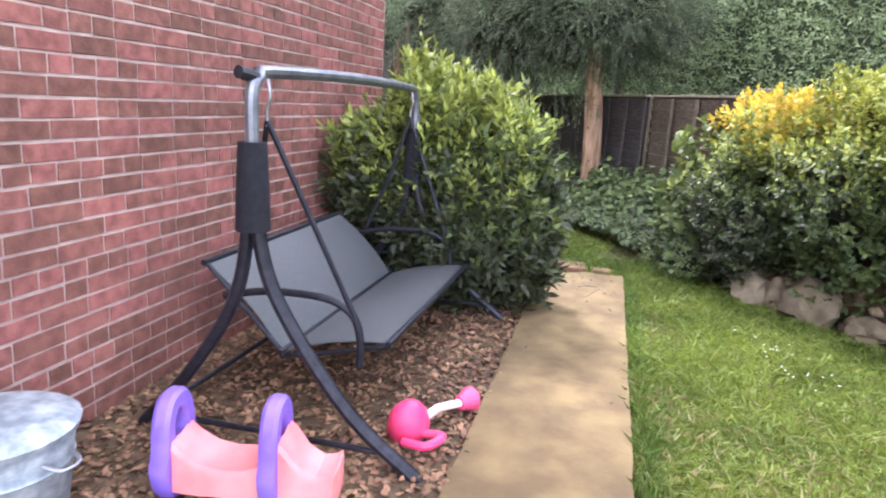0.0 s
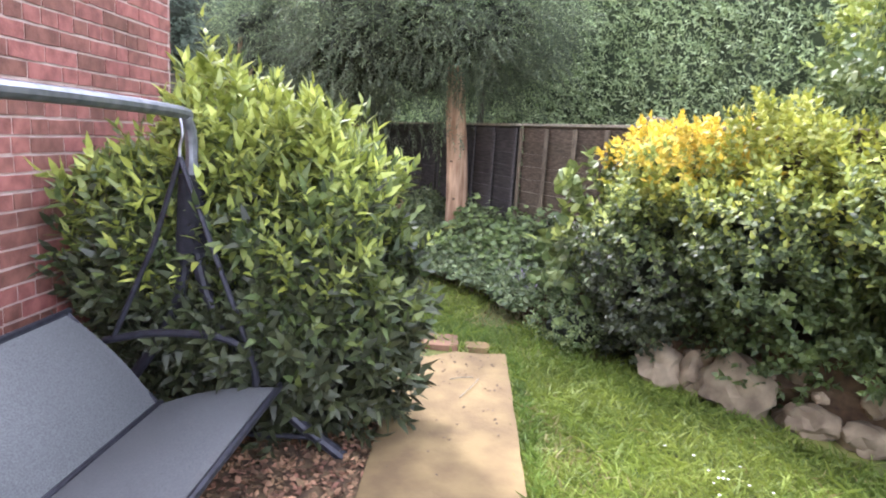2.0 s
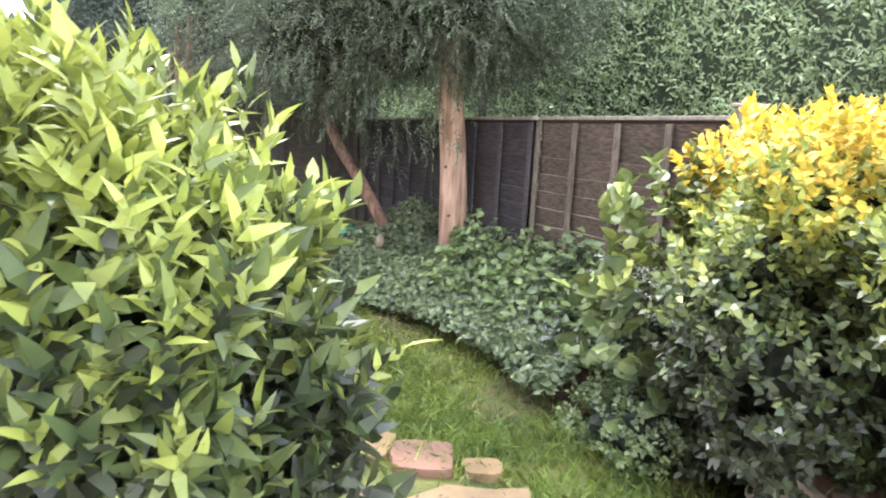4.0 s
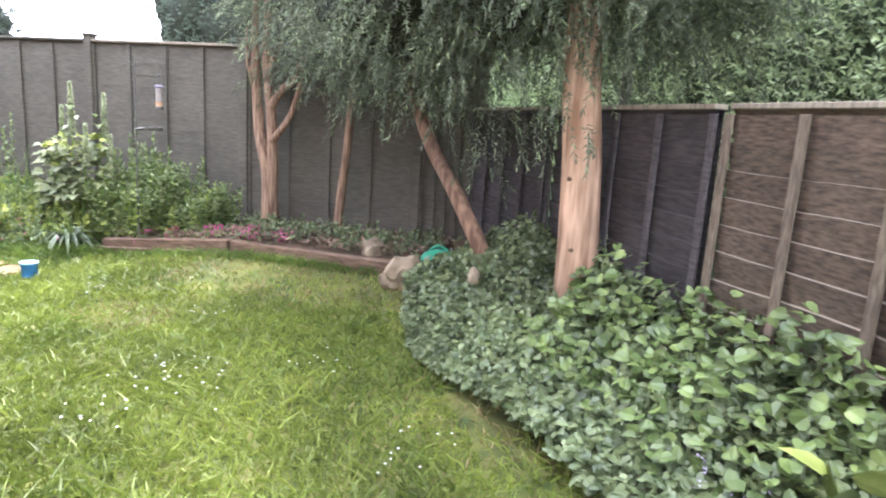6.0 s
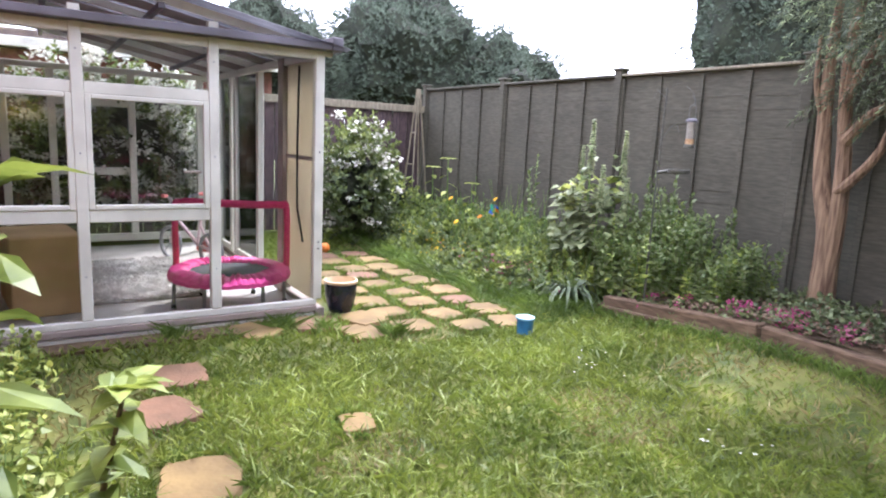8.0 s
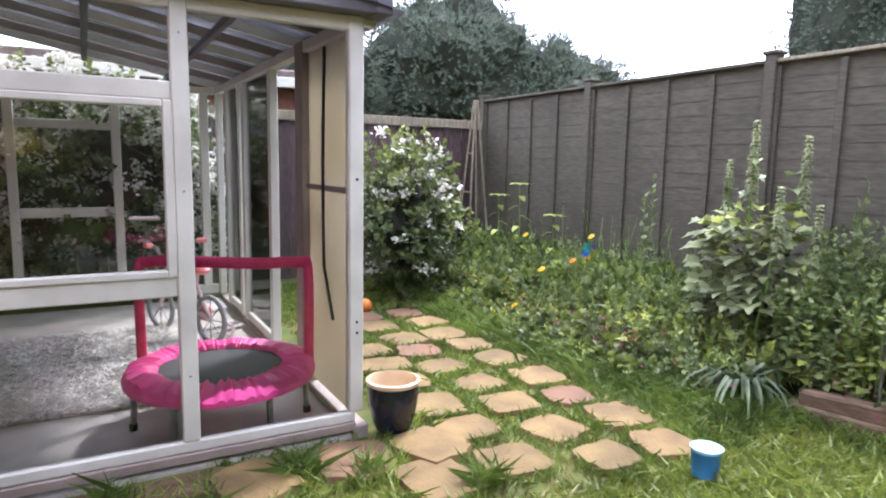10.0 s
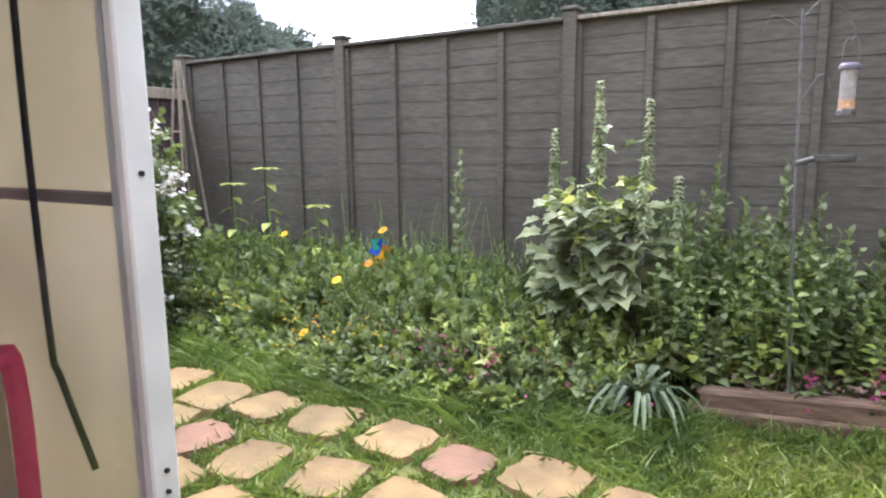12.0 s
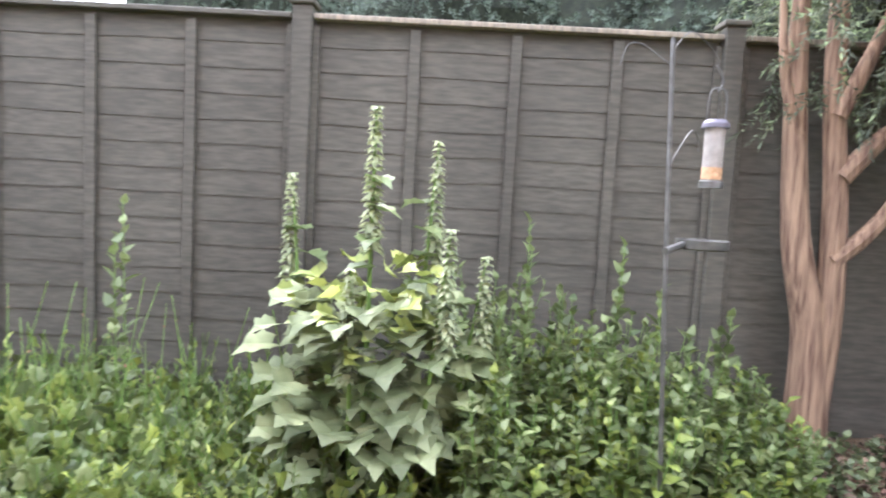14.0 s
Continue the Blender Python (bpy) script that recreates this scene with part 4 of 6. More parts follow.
P = np.c_[q, [ivy_height(a, b) * random.uniform(0.9, 1.4) for a, b in q]]
n = len(P)
solo("large_ivy_leaves", leaves("large_ivy_leaves", P, RNG.normal(size=(n, 3)) * [1, 1, 0.3], rdir(n, 1.4) + [-0.3, -0.5, 0], RNG.uniform(0.035, 0.07, n), RNG.uniform(0.035, 0.07, n), IVYLARGE, HEART), IVYLARGE, "larger green rounded leaves among the ivy", "plant", kind="stuff")
# litter and low plants on the bed
q = RNG.uniform([-4.3, 5.58], [-1.2, 6.5], (5000, 2))
n = len(q)
solo("bed_litter", leaves("bed_litter", np.c_[q, [0.13 + lift(a, b) for a, b in q] + RNG.uniform(0, 0.06, n)], rdir(n) * [1, 1, 0.3], rdir(n, 1), RNG.uniform(0.02, 0.05, n), 0.022, LITTER), LITTER, "dead leaves and bark lying on the bed", "leaf litter", kind="stuff")
q = polygon_points(420, [(-3.4, 6.4), (-3.3, 5.68), (-2.2, 5.7), (-1.3, 5.6), (-1.2, 6.3)])
n = len(q)
Q, d, nn = sprigs(np.c_[q, [0.11 + lift(a, b) for a, b in q]], rdir(n, 1.2), 9, RNG.uniform(0.06, 0.2, n), 1.0)
solo("bed_ground_cover", leaves("bed_ground_cover", Q, d, nn, 0.045 * RNG.uniform(0.6, 1.2, len(Q)), 0.03, IVY, OVAL), IVY, "patchy small grey-green plants on the shaded bed", "plants", kind="stuff")
solo("pale_stone", lump(0.16, 0.12, 0.15, 3, 0.5, 3, 1.4), ROCKPALE, "large pale buff stone at the bed's end", "stone", pose(-1.3, 5.12, 0.1, 0, 0, 30))
solo("bed_stone", lump(0.13, 0.1, 0.1, 8, 0.4, 3, 1.4), ROCKPALE, "small pale stone on the bed", "stone", pose(-1.75, 5.65, 0.2, 0, 0, 70))
solo("ivy_stone", lump(0.04, 0.05, 0.06, 6, 0.4, 2, 1.4), ROCKPALE, "white stone half sunk in ivy", "stone", pose(-0.66, 4.6, 0.36))
can = thing("watering_can", "green plastic watering can lying on the bed", "watering can", pose(-1.1, 5.42, 0.22, 0, 0, 15))
part("body", lump(0.17, 0.12, 0.1, 2, 0.08, 3), GREENCAN, can)
part("spout", tubem([(0.12, 0, 0.08), (0.28, 0.02, 0.07), (0.42, 0.03, 0.1)], [0.03, 0.022, 0.025], 10), GREENCAN, can)
part("handle", tubem(smoothline([(-0.1, 0, 0.14), (-0.02, 0, 0.2), (0.08, 0, 0.15)], 5), 0.014, 8), GREENCAN, can)

# bare stubs and knots on the thick trunk
tree = bpy.data.objects["cypress_tree"]
for a, z in ((235, 1.12), (262, 0.72), (285, 1.28)):
    c, s = math.cos(radians(a)), math.sin(radians(a))
    k = part("knot", lump(0.017, 0.017, 0.014, a, 0.4, 2), TWIG, tree, "dark knot")
    k.matrix_basis = pose(-0.01 + 0.112 * c, 4.28 + 0.112 * s, z)
leafy("overhanging_tree", "pale lime leafy tree overhanging the fence", "tree", (3.05, 1.15, 2.05), (0.75, 0.8, 0.65), 700, 8, 0.18, 0.07, 0.035, [MIDLEAF, LIMELEAF, LIMELEAF, LAURELTIP], OVAL, 23, 0.4, 0.3, k=0.5)
part("trunk", tubem([(3.1, 1.2, 0), (3.1, 1.2, 1.2), (3.05, 1.15, 2.1)], [0.07, 0.06, 0.04], 8), BARKGREY, bpy.data.objects["overhanging_tree"])

# ---- swing seat ----
sw = thing("swing_seat", "dark metal garden swing seat with grey sling fabric", "swing seat", pose(-0.97, -2.1, 0))
part("top_bar", tubem(smoothline([(0, 0, 1.12), (0, 0.0, 1.33), (0, 0.05, 1.39), (0, 0.14, 1.41), (0, 0.95, 1.425), (0, 1.76, 1.41), (0, 1.84, 1.38), (0, 1.88, 1.3), (0, 1.88, 1.1)], 5), 0.024, 10), BARGLOSS, sw, "grey metal top bar")
part("knob", tubem([(-0.02, -0.05, 1.4), (0.0, 0.03, 1.385)], 0.022, 8), DARKMETAL, sw)
for y in (0.0, 1.88):
    part("sleeve", tubem([(0, y, 0.86), (0.0, y, 1.0), (0.0, y, 1.17)], [0.062, 0.058, 0.05], 12), SLEEVE, sw, "black foam sleeve")
    part("leg", tubem(smoothline([(0.02, y, 1.1), (0.03, y, 0.8), (0.13, y, 0.55), (0.38, y, 0.22), (0.66, y, 0.0)], 6), 0.027, 10), DARKMETAL, sw)
    part("leg", tubem(smoothline([(-0.02, y, 1.1), (-0.03, y, 0.8), (-0.1, y, 0.55), (-0.3, y, 0.25), (-0.52, y, 0.0)], 6), 0.025, 10), DARKMETAL, sw)
    part("stretcher", tubem([(-0.45, y, 0.07), (0.56, y, 0.09)], 0.012, 8), DARKMETAL, sw)
part("rear_stretcher", tubem([(-0.45, 0, 0.07), (-0.45, 1.88, 0.07)], 0.013, 8), DARKMETAL, sw)


def sling(name, a, b, y0, y1, t, label):
    """A taut fabric sheet between two rails, sagging a little."""
    bm = bmesh.new()
    A, B = Vector((a[0], 0, a[1])), Vector((b[0], 0, b[1]))
    nrm = Vector((-(B.z - A.z), 0, B.x - A.x)).normalized()
    g = []
    for s in (0, 1):
        g.append([[bm.verts.new(A.lerp(B, i / 6) + Vector((0, y0 + (y1 - y0) * j / 10, 0)) + nrm * (t * s - 0.025 * math.sin(math.pi * i / 6) - 0.004 * noise.noise(Vector((i, j, 0))))) for j in range(11)] for i in range(7)])
    for i in range(6):
        for j in range(10):
            bm.faces.new((g[1][i][j], g[1][i][j + 1], g[1][i + 1][j + 1], g[1][i + 1][j]))
            bm.faces.new((g[0][i][j], g[0][i + 1][j], g[0][i + 1][j + 1], g[0][i][j + 1]))
    return part(name, bm, SLING, sw, label)


Y0, Y1 = 0.32, 1.7
J, BT, FR = (-0.06, 0.27), (-0.42, 0.62), (0.42, 0.38)
bk = sling("backrest", J, BT, Y0, Y1, 0.006, "grey woven sling backrest")
st = sling("seat", FR, J, Y0, Y1, 0.006, "grey woven sling seat")
for p in (J, BT, FR):
    part("seat_rail", tubem([(p[0], Y0 - 0.02, p[1]), (p[0], Y1 + 0.02, p[1])], 0.014, 8), DARKMETAL, sw)
for a, b in ((J, BT), (FR, J)):
    A, B = Vector((a[0], (Y0 + Y1) / 2, a[1])), Vector((b[0], (Y0 + Y1) / 2, b[1]))
    nrm = Vector((-(B.z - A.z), 0, B.x - A.x)).normalized()
    part("seam", tubem([A.lerp(B, i / 12) + nrm * (0.007 - 0.025 * math.sin(math.pi * i / 12)) for i in range(13)], 0.004, 6), SLEEVE, sw, "dark stitched seam")
for y in (Y0, Y1):
    part("seat_rail", tubem(smoothline([(BT[0], y, BT[1]), (J[0] - 0.02, y, J[1] + 0.02), (J[0] + 0.05, y, J[1] - 0.01), (FR[0], y, FR[1] - 0.012)], 5), 0.011, 8), DARKMETAL, sw)
for y in (Y0 - 0.05, Y1 + 0.05):
    part("armrest", tubem(smoothline([(-0.3, y, 0.5), (-0.1, y, 0.545), (0.15, y, 0.55), (0.27, y, 0.5), (0.31, y, 0.4), (0.31, y, 0.28)], 5), 0.016, 10), DARKMETAL, sw)
for y, e in ((Y0 - 0.05, 0.1), (Y1 + 0.05, 1.78)):
    part("hanger", tubem([(0, e, 1.24), (0.15, (e + y) / 2, 0.85), (0.3, y, 0.46)], 0.011, 8), DARKMETAL, sw)
    part("hanger", tubem([(0, e, 1.24), (-0.1, (e + y) / 2, 0.9), (-0.26, y, 0.52)], 0.011, 8), DARKMETAL, sw)
    part("hook", tubem(smoothline([(0, e, 1.4), (0.012, e, 1.33), (0, e, 1.28), (0, e, 1.22)], 4), 0.007, 8), STEEL, sw, "bright steel hook")

# ---- toys and bin by the wall ----
rk = thing("toy_rocker", "pink and purple plastic toddler rocker on the chippings", "toy", pose(-0.9, -2.4, 0.01, 0, 0, 12) @ Matrix.Scale(0.86, 4))


def looped_panel(x):
    """A thick upright side plate, rounded at the top, with an oval hand hole."""
    bm = bmesh.new()
    rings = []
    for k in range(32):
        a = k * math.pi / 16
        c, q = math.cos(a), math.sin(a)
        wide = 0.15 if q < 0 else 0.125
        o = Vector((0, wide * math.copysign(abs(c) ** 0.75, c), 0.215 + 0.215 * math.copysign(abs(q) ** 0.85, q)))
        h = Vector((0, 0.048 * c, 0.285 + 0.075 * q))
        d = (o - h).normalized()
        rings.append([bm.verts.new(v + Vector((x + e, 0, 0))) for v, e in ((o - d * 0.012, 0.034), (o, 0.018), (o, -0.018), (o - d * 0.012, -0.034), (h + d * 0.012, -0.034), (h, -0.018), (h, 0.018), (h + d * 0.012, 0.034))])
    for k in range(32):
        a, b = rings[k], rings[(k + 1) % 32]
        for e in range(8):
            bm.faces.new((a[e], a[(e + 1) % 8], b[(e + 1) % 8], b[e]))
    return bm


for x in (-0.2, 0.2):
    part("side_panel", looped_panel(x), TOYPURPLE, rk, "purple looped side panel")


def moulded(sections, low):
    """A hollow-look plastic body lofted along x: (x, half width, top) with softened upper edges."""
    bm = bmesh.new()
    rings = []
    for x, w, t in sections:
        rings.append([bm.verts.new((x, y, z)) for y, z in ((-w, low), (-w, t - 0.03), (-w * 0.88, t - 0.006), (-w * 0.5, t - 0.008), (0, t - 0.016), (w * 0.5, t - 0.008), (w * 0.88, t - 0.006), (w, t - 0.03), (w, low))])
    for a, b in zip(rings, rings[1:]):
        for k in range(9):
            bm.faces.new((a[k], a[(k + 1) % 9], b[(k + 1) % 9], b[k]))
    bm.faces.new(rings[0][::-1])
    bm.faces.new(rings[-1])
    return bm


part("seat", moulded([(-0.17, 0.1, 0.27), (-0.13, 0.105, 0.23), (-0.06, 0.11, 0.185), (0.02, 0.11, 0.17), (0.1, 0.11, 0.175), (0.17, 0.105, 0.2)], 0.06), TOYPINK, rk, "salmon pink seat")
part("front_guard", moulded([(0.23, 0.1, 0.3), (0.26, 0.105, 0.27), (0.31, 0.1, 0.2), (0.37, 0.095, 0.165), (0.42, 0.1, 0.17), (0.44, 0.105, 0.185), (0.445, 0.09, 0.18)], 0.03), TOYPINK, rk, "salmon pink curved front")

tw = thing("toy_watering_can", "hot pink plastic toy watering can lying on its side", "toy", pose(-0.44, -1.83, 0.0, 0, 0, 55))
part("body", lump(0.09, 0.08, 0.1, 4, 0.05, 3), TOYRED, tw)
part("spout", tubem([(0.04, 0, 0.06), (0.16, 0.01, 0.09), (0.3, 0.02, 0.07)], [0.02, 0.018, 0.018], 10), TOYWHITE, tw, "pale pink spout")
part("rose", tubem([(0.29, 0.02, 0.07), (0.37, 0.03, 0.07)], [0.03, 0.055], 14), TOYRED, tw)
part("handle", tubem(smoothline([(0.02, -0.06, 0.05), (0.06, -0.14, 0.06), (-0.04, -0.16, 0.06), (-0.08, -0.07, 0.05)], 5), 0.018, 8), TOYRED, tw)

bn = thing("galvanised_bin", "pale galvanised round bin with a dented lid", "bin", pose(-1.47, -2.72, 0) @ Matrix.Scale(0.78, 4, (0, 0, 1)))
part("body", lathe([(0.17, 0.0), (0.2, 0.25), (0.205, 0.26), (0.2, 0.27), (0.215, 0.4)]), GALV, bn)
part("lid", lathe([(0.225, 0.385), (0.23, 0.41), (0.2, 0.43), (0.1, 0.45), (0.0015, 0.455)]), GALV, bn, "dented grey metal lid")
part("handle", tubem(smoothline([(0.22, -0.05, 0.33), (0.27, -0.03, 0.31), (0.27, 0.03, 0.31), (0.22, 0.05, 0.33)], 4), 0.008, 8), STEEL, bn)

# ---- conservatory ----
FZ, FLOOR_Z = 0.06, 0.012          # sills; the floor inside
X_L, Y_H, TOPZ = -8.55, HOUSE_Y + 0.02, 1.9
cons = thing("conservatory", "white-framed lean-to conservatory with glass walls and sheet roof", "conservatory", pose(0, 0, 0), kind="structure")
part("floor", boxm(X_L, CX, Y_H, CY, -0.08, FLOOR_Z, 0.006), FLOORC, cons, "smooth grey concrete floor")
part("threshold", boxm(X_L - 0.03, CX + 0.005, CY - 0.05, CY + 0.03, -0.05, FZ - 0.01, 0.006), UPVCD, cons)
FW = 0.05


def bar(x0, x1, y0, y1, z0, z1, m=UPVC, parent=cons, name="frame_bar"):
    return part(name, boxm(x0, x1, y0, y1, z0, z1, 0.005), m, parent)


# side wall facing the lawn
bar(CX - FW, CX + 0.012, Y_H, CY - 0.034, FZ - 0.03, FZ + 0.012, UPVCD, name="sill")
bar(CX - FW + 0.006, CX + 0.002, Y_H, CY - 0.034, FZ + 0.014, FZ + 0.06, name="bottom_rail")
bar(CX - FW, CX, Y_H, CY - 0.034, TOPZ - 0.06, TOPZ, name="head_rail")
POSTS = (CY - 0.03, 2.6, 1.83)
for y in POSTS:
    part("post", boxm(CX - FW - 0.003, CX + 0.006, y - 0.033, y + 0.033, FZ + 0.06, 2.0 if y < 3 else TOPZ, 0.005), UPVC, cons)
for y0, y1 in ((POSTS[2], POSTS[1]), (Y_H + 0.02, POSTS[2])):
    a, b = y0 + 0.033, y1 - 0.033
    bar(CX - FW + 0.004, CX - 0.004, a, b, 1.5, 1.57, name="transom")
    bar(CX - FW + 0.004, CX - 0.004, a, b, 0.73, 0.81, name="mid_rail")
    for z0, z1 in ((0.81, 1.5), (1.57, TOPZ - 0.06), (FZ + 0.06, 0.73)):
        if z0 == 0.81:
            for p in ((a, a + 0.035, z0, z1), (b - 0.035, b, z0, z1), (a + 0.035, b - 0.035, z0, z0 + 0.03), (a + 0.035, b - 0.035, z1 - 0.03, z1)):
                bar(CX - 0.04, CX + 0.004, *p, name="sash")
        g = part("pane", boxm(CX - 0.026, CX - 0.022, a, b, z0, z1), GLASS, cons)
        g.visible_shadow = False
g = part("pane", boxm(CX - 0.026, CX - 0.022, POSTS[1] + 0.033, POSTS[0] - 0.033, FZ + 0.06, TOPZ - 0.06), GLASS, cons, "tall clear glass pane")
g.visible_shadow = False
# front wall facing the back fence
bar(-6.0, CX - 0.003, CY - 0.06, CY + 0.004, TOPZ - 0.06, TOPZ, name="head_rail")
part("post", boxm(-6.02, -5.9, CY - 0.07, CY + 0.01, FLOOR_Z, TOPZ, 0.005), UPVCD, cons, "aged brownish post")
fp = part("frosted_panel", boxm(-5.9, CX - 0.055, CY - 0.03, CY - 0.012, FZ + 0.03, TOPZ - 0.06, 0.003), FROST, cons, "cream translucent panel")
bar(-5.9, CX - 0.055, CY - 0.045, CY - 0.031, 1.13, 1.16, UPVCD, name="cross_bar")
part("cord", tubem(smoothline([(-5.55, CY - 0.06, 1.82), (-5.55, CY - 0.07, 1.3), (-5.545, CY - 0.07, 0.8), (-5.52, CY - 0.07, 0.72), (-5.4, CY - 0.075, 0.52)], 4), 0.009, 6), DARKMETAL, cons, "dark hanging cord")
bar(X_L, -6.02, CY - 0.06, CY + 0.0, TOPZ - 0.06, TOPZ, name="head_rail")
for x in (-6.66, -7.45, -7.6, -8.1, X_L + 0.03):
    part("post", boxm(x - 0.03, x + 0.03, CY - 0.055, CY + 0.0, FZ, TOPZ - 0.06, 0.005), UPVC, cons)
for x0, x1 in ((-7.42, -6.69), (-8.07, -7.63)):
    bar(x0, x1, CY - 0.045, CY - 0.012, FZ, FZ + 0.06, name="sash")
    g = part("pane", boxm(x0, x1, CY - 0.03, CY - 0.026, FZ + 0.06, TOPZ - 0.06), GLASS, cons)
    g.visible_shadow = False
# far end wall with windows
bar(X_L - 0.05, X_L, Y_H, CY - 0.06, FZ, 0.14, name="sill")
bar(X_L - 0.05, X_L, Y_H, CY - 0.06, TOPZ - 0.06, TOPZ, name="head_rail")
for y in (1.35, 1.76, 2.5, 3.2):
    part("post", boxm(X_L - 0.05, X_L, y - 0.035, y + 0.035, 0.14, TOPZ - 0.06, 0.005), UPVC, cons)
bar(X_L - 0.045, X_L - 0.005, 1.795, 2.465, 0.78, 0.86, name="mid_rail")
bar(X_L - 0.045, X_L - 0.005, 1.795, 2.465, 1.5, 1.57, name="transom")
g = part("pane", boxm(X_L - 0.028, X_L - 0.024, Y_H, CY - 0.06, 0.14, TOPZ - 0.06), GLASS, cons)
g.visible_shadow = False
# roof: rafters and translucent sheets sloping up to the house
SL = (2.35 - 1.93) / (CY - Y_H)
for i in range(9):
    x = X_L + 0.05 + i * (CX - X_L - 0.1) / 8
    bm = bmesh.new()
    box(bm, x - 0.02, x + 0.02, 0, CY - Y_H + 0.12, -0.05, 0.0, m=Matrix.Translation((0, Y_H, 2.35)) @ pose(0, 0, 0, -math.degrees(math.atan(SL))))
    part("rafter", bm, UPVCD if i % 2 else UPVC, cons)
for y in (1.7, 2.3, 2.9):
    z = 2.35 - SL * (y - Y_H) - 0.06
    part("purlin", boxm(X_L, CX, y - 0.02, y + 0.02, z - 0.03, z + 0.005, 0.003), SOFFIT, cons)
for i in range(4):
    x0, x1 = X_L - 0.1 + i * 0.89, X_L - 0.1 + (i + 1) * 0.89 - 0.006
    bm = bmesh.new()
    cols = [[], []]
    for k in range(31):
        x = x0 + (x1 - x0) * k / 30
        for s, y in enumerate((Y_H, CY + 0.16)):
            cols[s].append(bm.verts.new((x, y, 2.365 - SL * (y - Y_H) + 0.008 * math.sin(k * 1.57))))
    for k in range(30):
        bm.faces.new((cols[0][k], cols[0][k + 1], cols[1][k + 1], cols[1][k]))
    bmesh.ops.solidify(bm, geom=bm.faces, thickness=0.004)
    part("roof_sheet", bm, POLY, cons, "grey translucent corrugated sheet")
part("fascia", boxm(X_L - 0.1, CX + 0.1, CY + 0.02, CY + 0.1, TOPZ + 0.0, TOPZ + 0.09, 0.005), SOFFIT, cons, "grey gutter board")
part("fascia", boxm(CX - 0.02, CX + 0.09, Y_H, CY + 0.02, TOPZ + 0.001, TOPZ + 0.05, 0.005), SOFFIT, cons)

# things inside
tr = thing("mini_trampoline", "small round pink trampoline with a padded handle bar", "trampoline", pose(-5.64, 2.8, FLOOR_Z) @ Matrix.Scale(1.2, 4, (0, 0, 1)))
bm = lathe([(0.285, 0.232), (0.3, 0.25), (0.36, 0.262), (0.42, 0.25), (0.44, 0.225), (0.435, 0.2), (0.42, 0.205), (0.3, 0.225)], 216, False)
for v in bm.verts:
    a = math.atan2(v.co.y, v.co.x)
    q = math.hypot(v.co.x, v.co.y)
    g = noise.noise(Vector((math.cos(a) * 17, math.sin(a) * 17, q * 3))) + 0.6 * noise.noise(Vector((math.cos(a) * 34, math.sin(a) * 34, 7 + q * 2)))
    v.co.z += 0.015 * g * (1 if v.co.z > 0.21 else 0.3) - 0.09 * max(0, q - 0.34)
part("padded_skirt", bm, PINK, tr, "gathered pink padded skirt")
part("mat", lathe([(0.3, 0.222), (0.3, 0.228), (0.1, 0.229), (0.001, 0.229)], 40), MESHBLACK, tr, "dark jumping mat")
part("rim", tubem([(0.42 * math.cos(k * 0.262), 0.42 * math.sin(k * 0.262), 0.205) for k in range(24)], 0.013, 8, closed=True), STEEL, tr)
for k in range(6):
    a = k * 1.047 + 0.35
    lg = part("leg", tubem([(0.39 * math.cos(a), 0.39 * math.sin(a), 0.2), (0.4 * math.cos(a), 0.4 * math.sin(a), 0.0)], 0.014, 8), STEEL, tr)
    part("foot", tubem([(0.4 * math.cos(a), 0.4 * math.sin(a), 0.025), (0.4 * math.cos(a), 0.4 * math.sin(a), 0.0)], 0.019, 10), SLEEVE, lg)
part("handle_bar", tubem(smoothline([(-0.3, -0.33, 0.2), (-0.3, -0.33, 0.59), (-0.29, -0.29, 0.63), (-0.22, -0.2, 0.64), (0.0, 0.16, 0.64), (0.05, 0.36, 0.64), (0.06, 0.41, 0.605), (0.06, 0.41, 0.2)], 5), 0.024, 10), PINKDEEP, tr, "magenta foam-covered handle")

rug = thing("shag_rug", "speckled grey and white shag rug on concrete", "rug", pose(0, 0, FLOOR_Z))
part("backing", boxm(-7.5, -6.0, 1.35, 2.7, 0, 0.02, 0.008), RUG, rug)
part("pile", blades("pile", RNG.uniform([-7.5, 1.35], [-6.0, 2.7], (22000, 2)), 0.04, RUGPILE, z=0.03, w=0.007, lean=0.7), RUGPILE, rug, kind="stuff")

bk = thing("child_bicycle", "small pink and white child's bicycle with stabilisers", "bicycle", pose(-7.35, 2.85, FLOOR_Z, 0, 0, 205))


def wheel(parent, x, r):
    w = part("wheel", tubem([(x + r * math.cos(k * 0.3927), 0, r + r * math.sin(k * 0.3927)) for k in range(16)], 0.018, 8, closed=True), RUBBER, parent, "grey tyre")
    for k in range(8):
        a = k * 0.785
        part("spoke", tubem([(x, 0, r), (x + (r - 0.01) * math.cos(a), 0, r + (r - 0.01) * math.sin(a))], 0.003, 5), STEEL, w)


wheel(bk, -0.3, 0.16)
wheel(bk, 0.33, 0.16)
part("frame", tube(tube(tube(tubem([(-0.3, 0, 0.16), (-0.1, 0, 0.2), (0.22, 0, 0.42)], 0.017), [(-0.1, 0, 0.2), (-0.16, 0, 0.48)], 0.015), [(-0.3, 0, 0.16), (-0.14, 0, 0.4)], 0.012), [(0.33, 0, 0.16), (0.2, 0, 0.5)], 0.016), TOYWHITE, bk, "white and pink frame")
part("seat", lump(0.11, 0.07, 0.04, 3, 0.05, 2), TOYPINK, bk).matrix_basis = pose(-0.17, 0, 0.47)
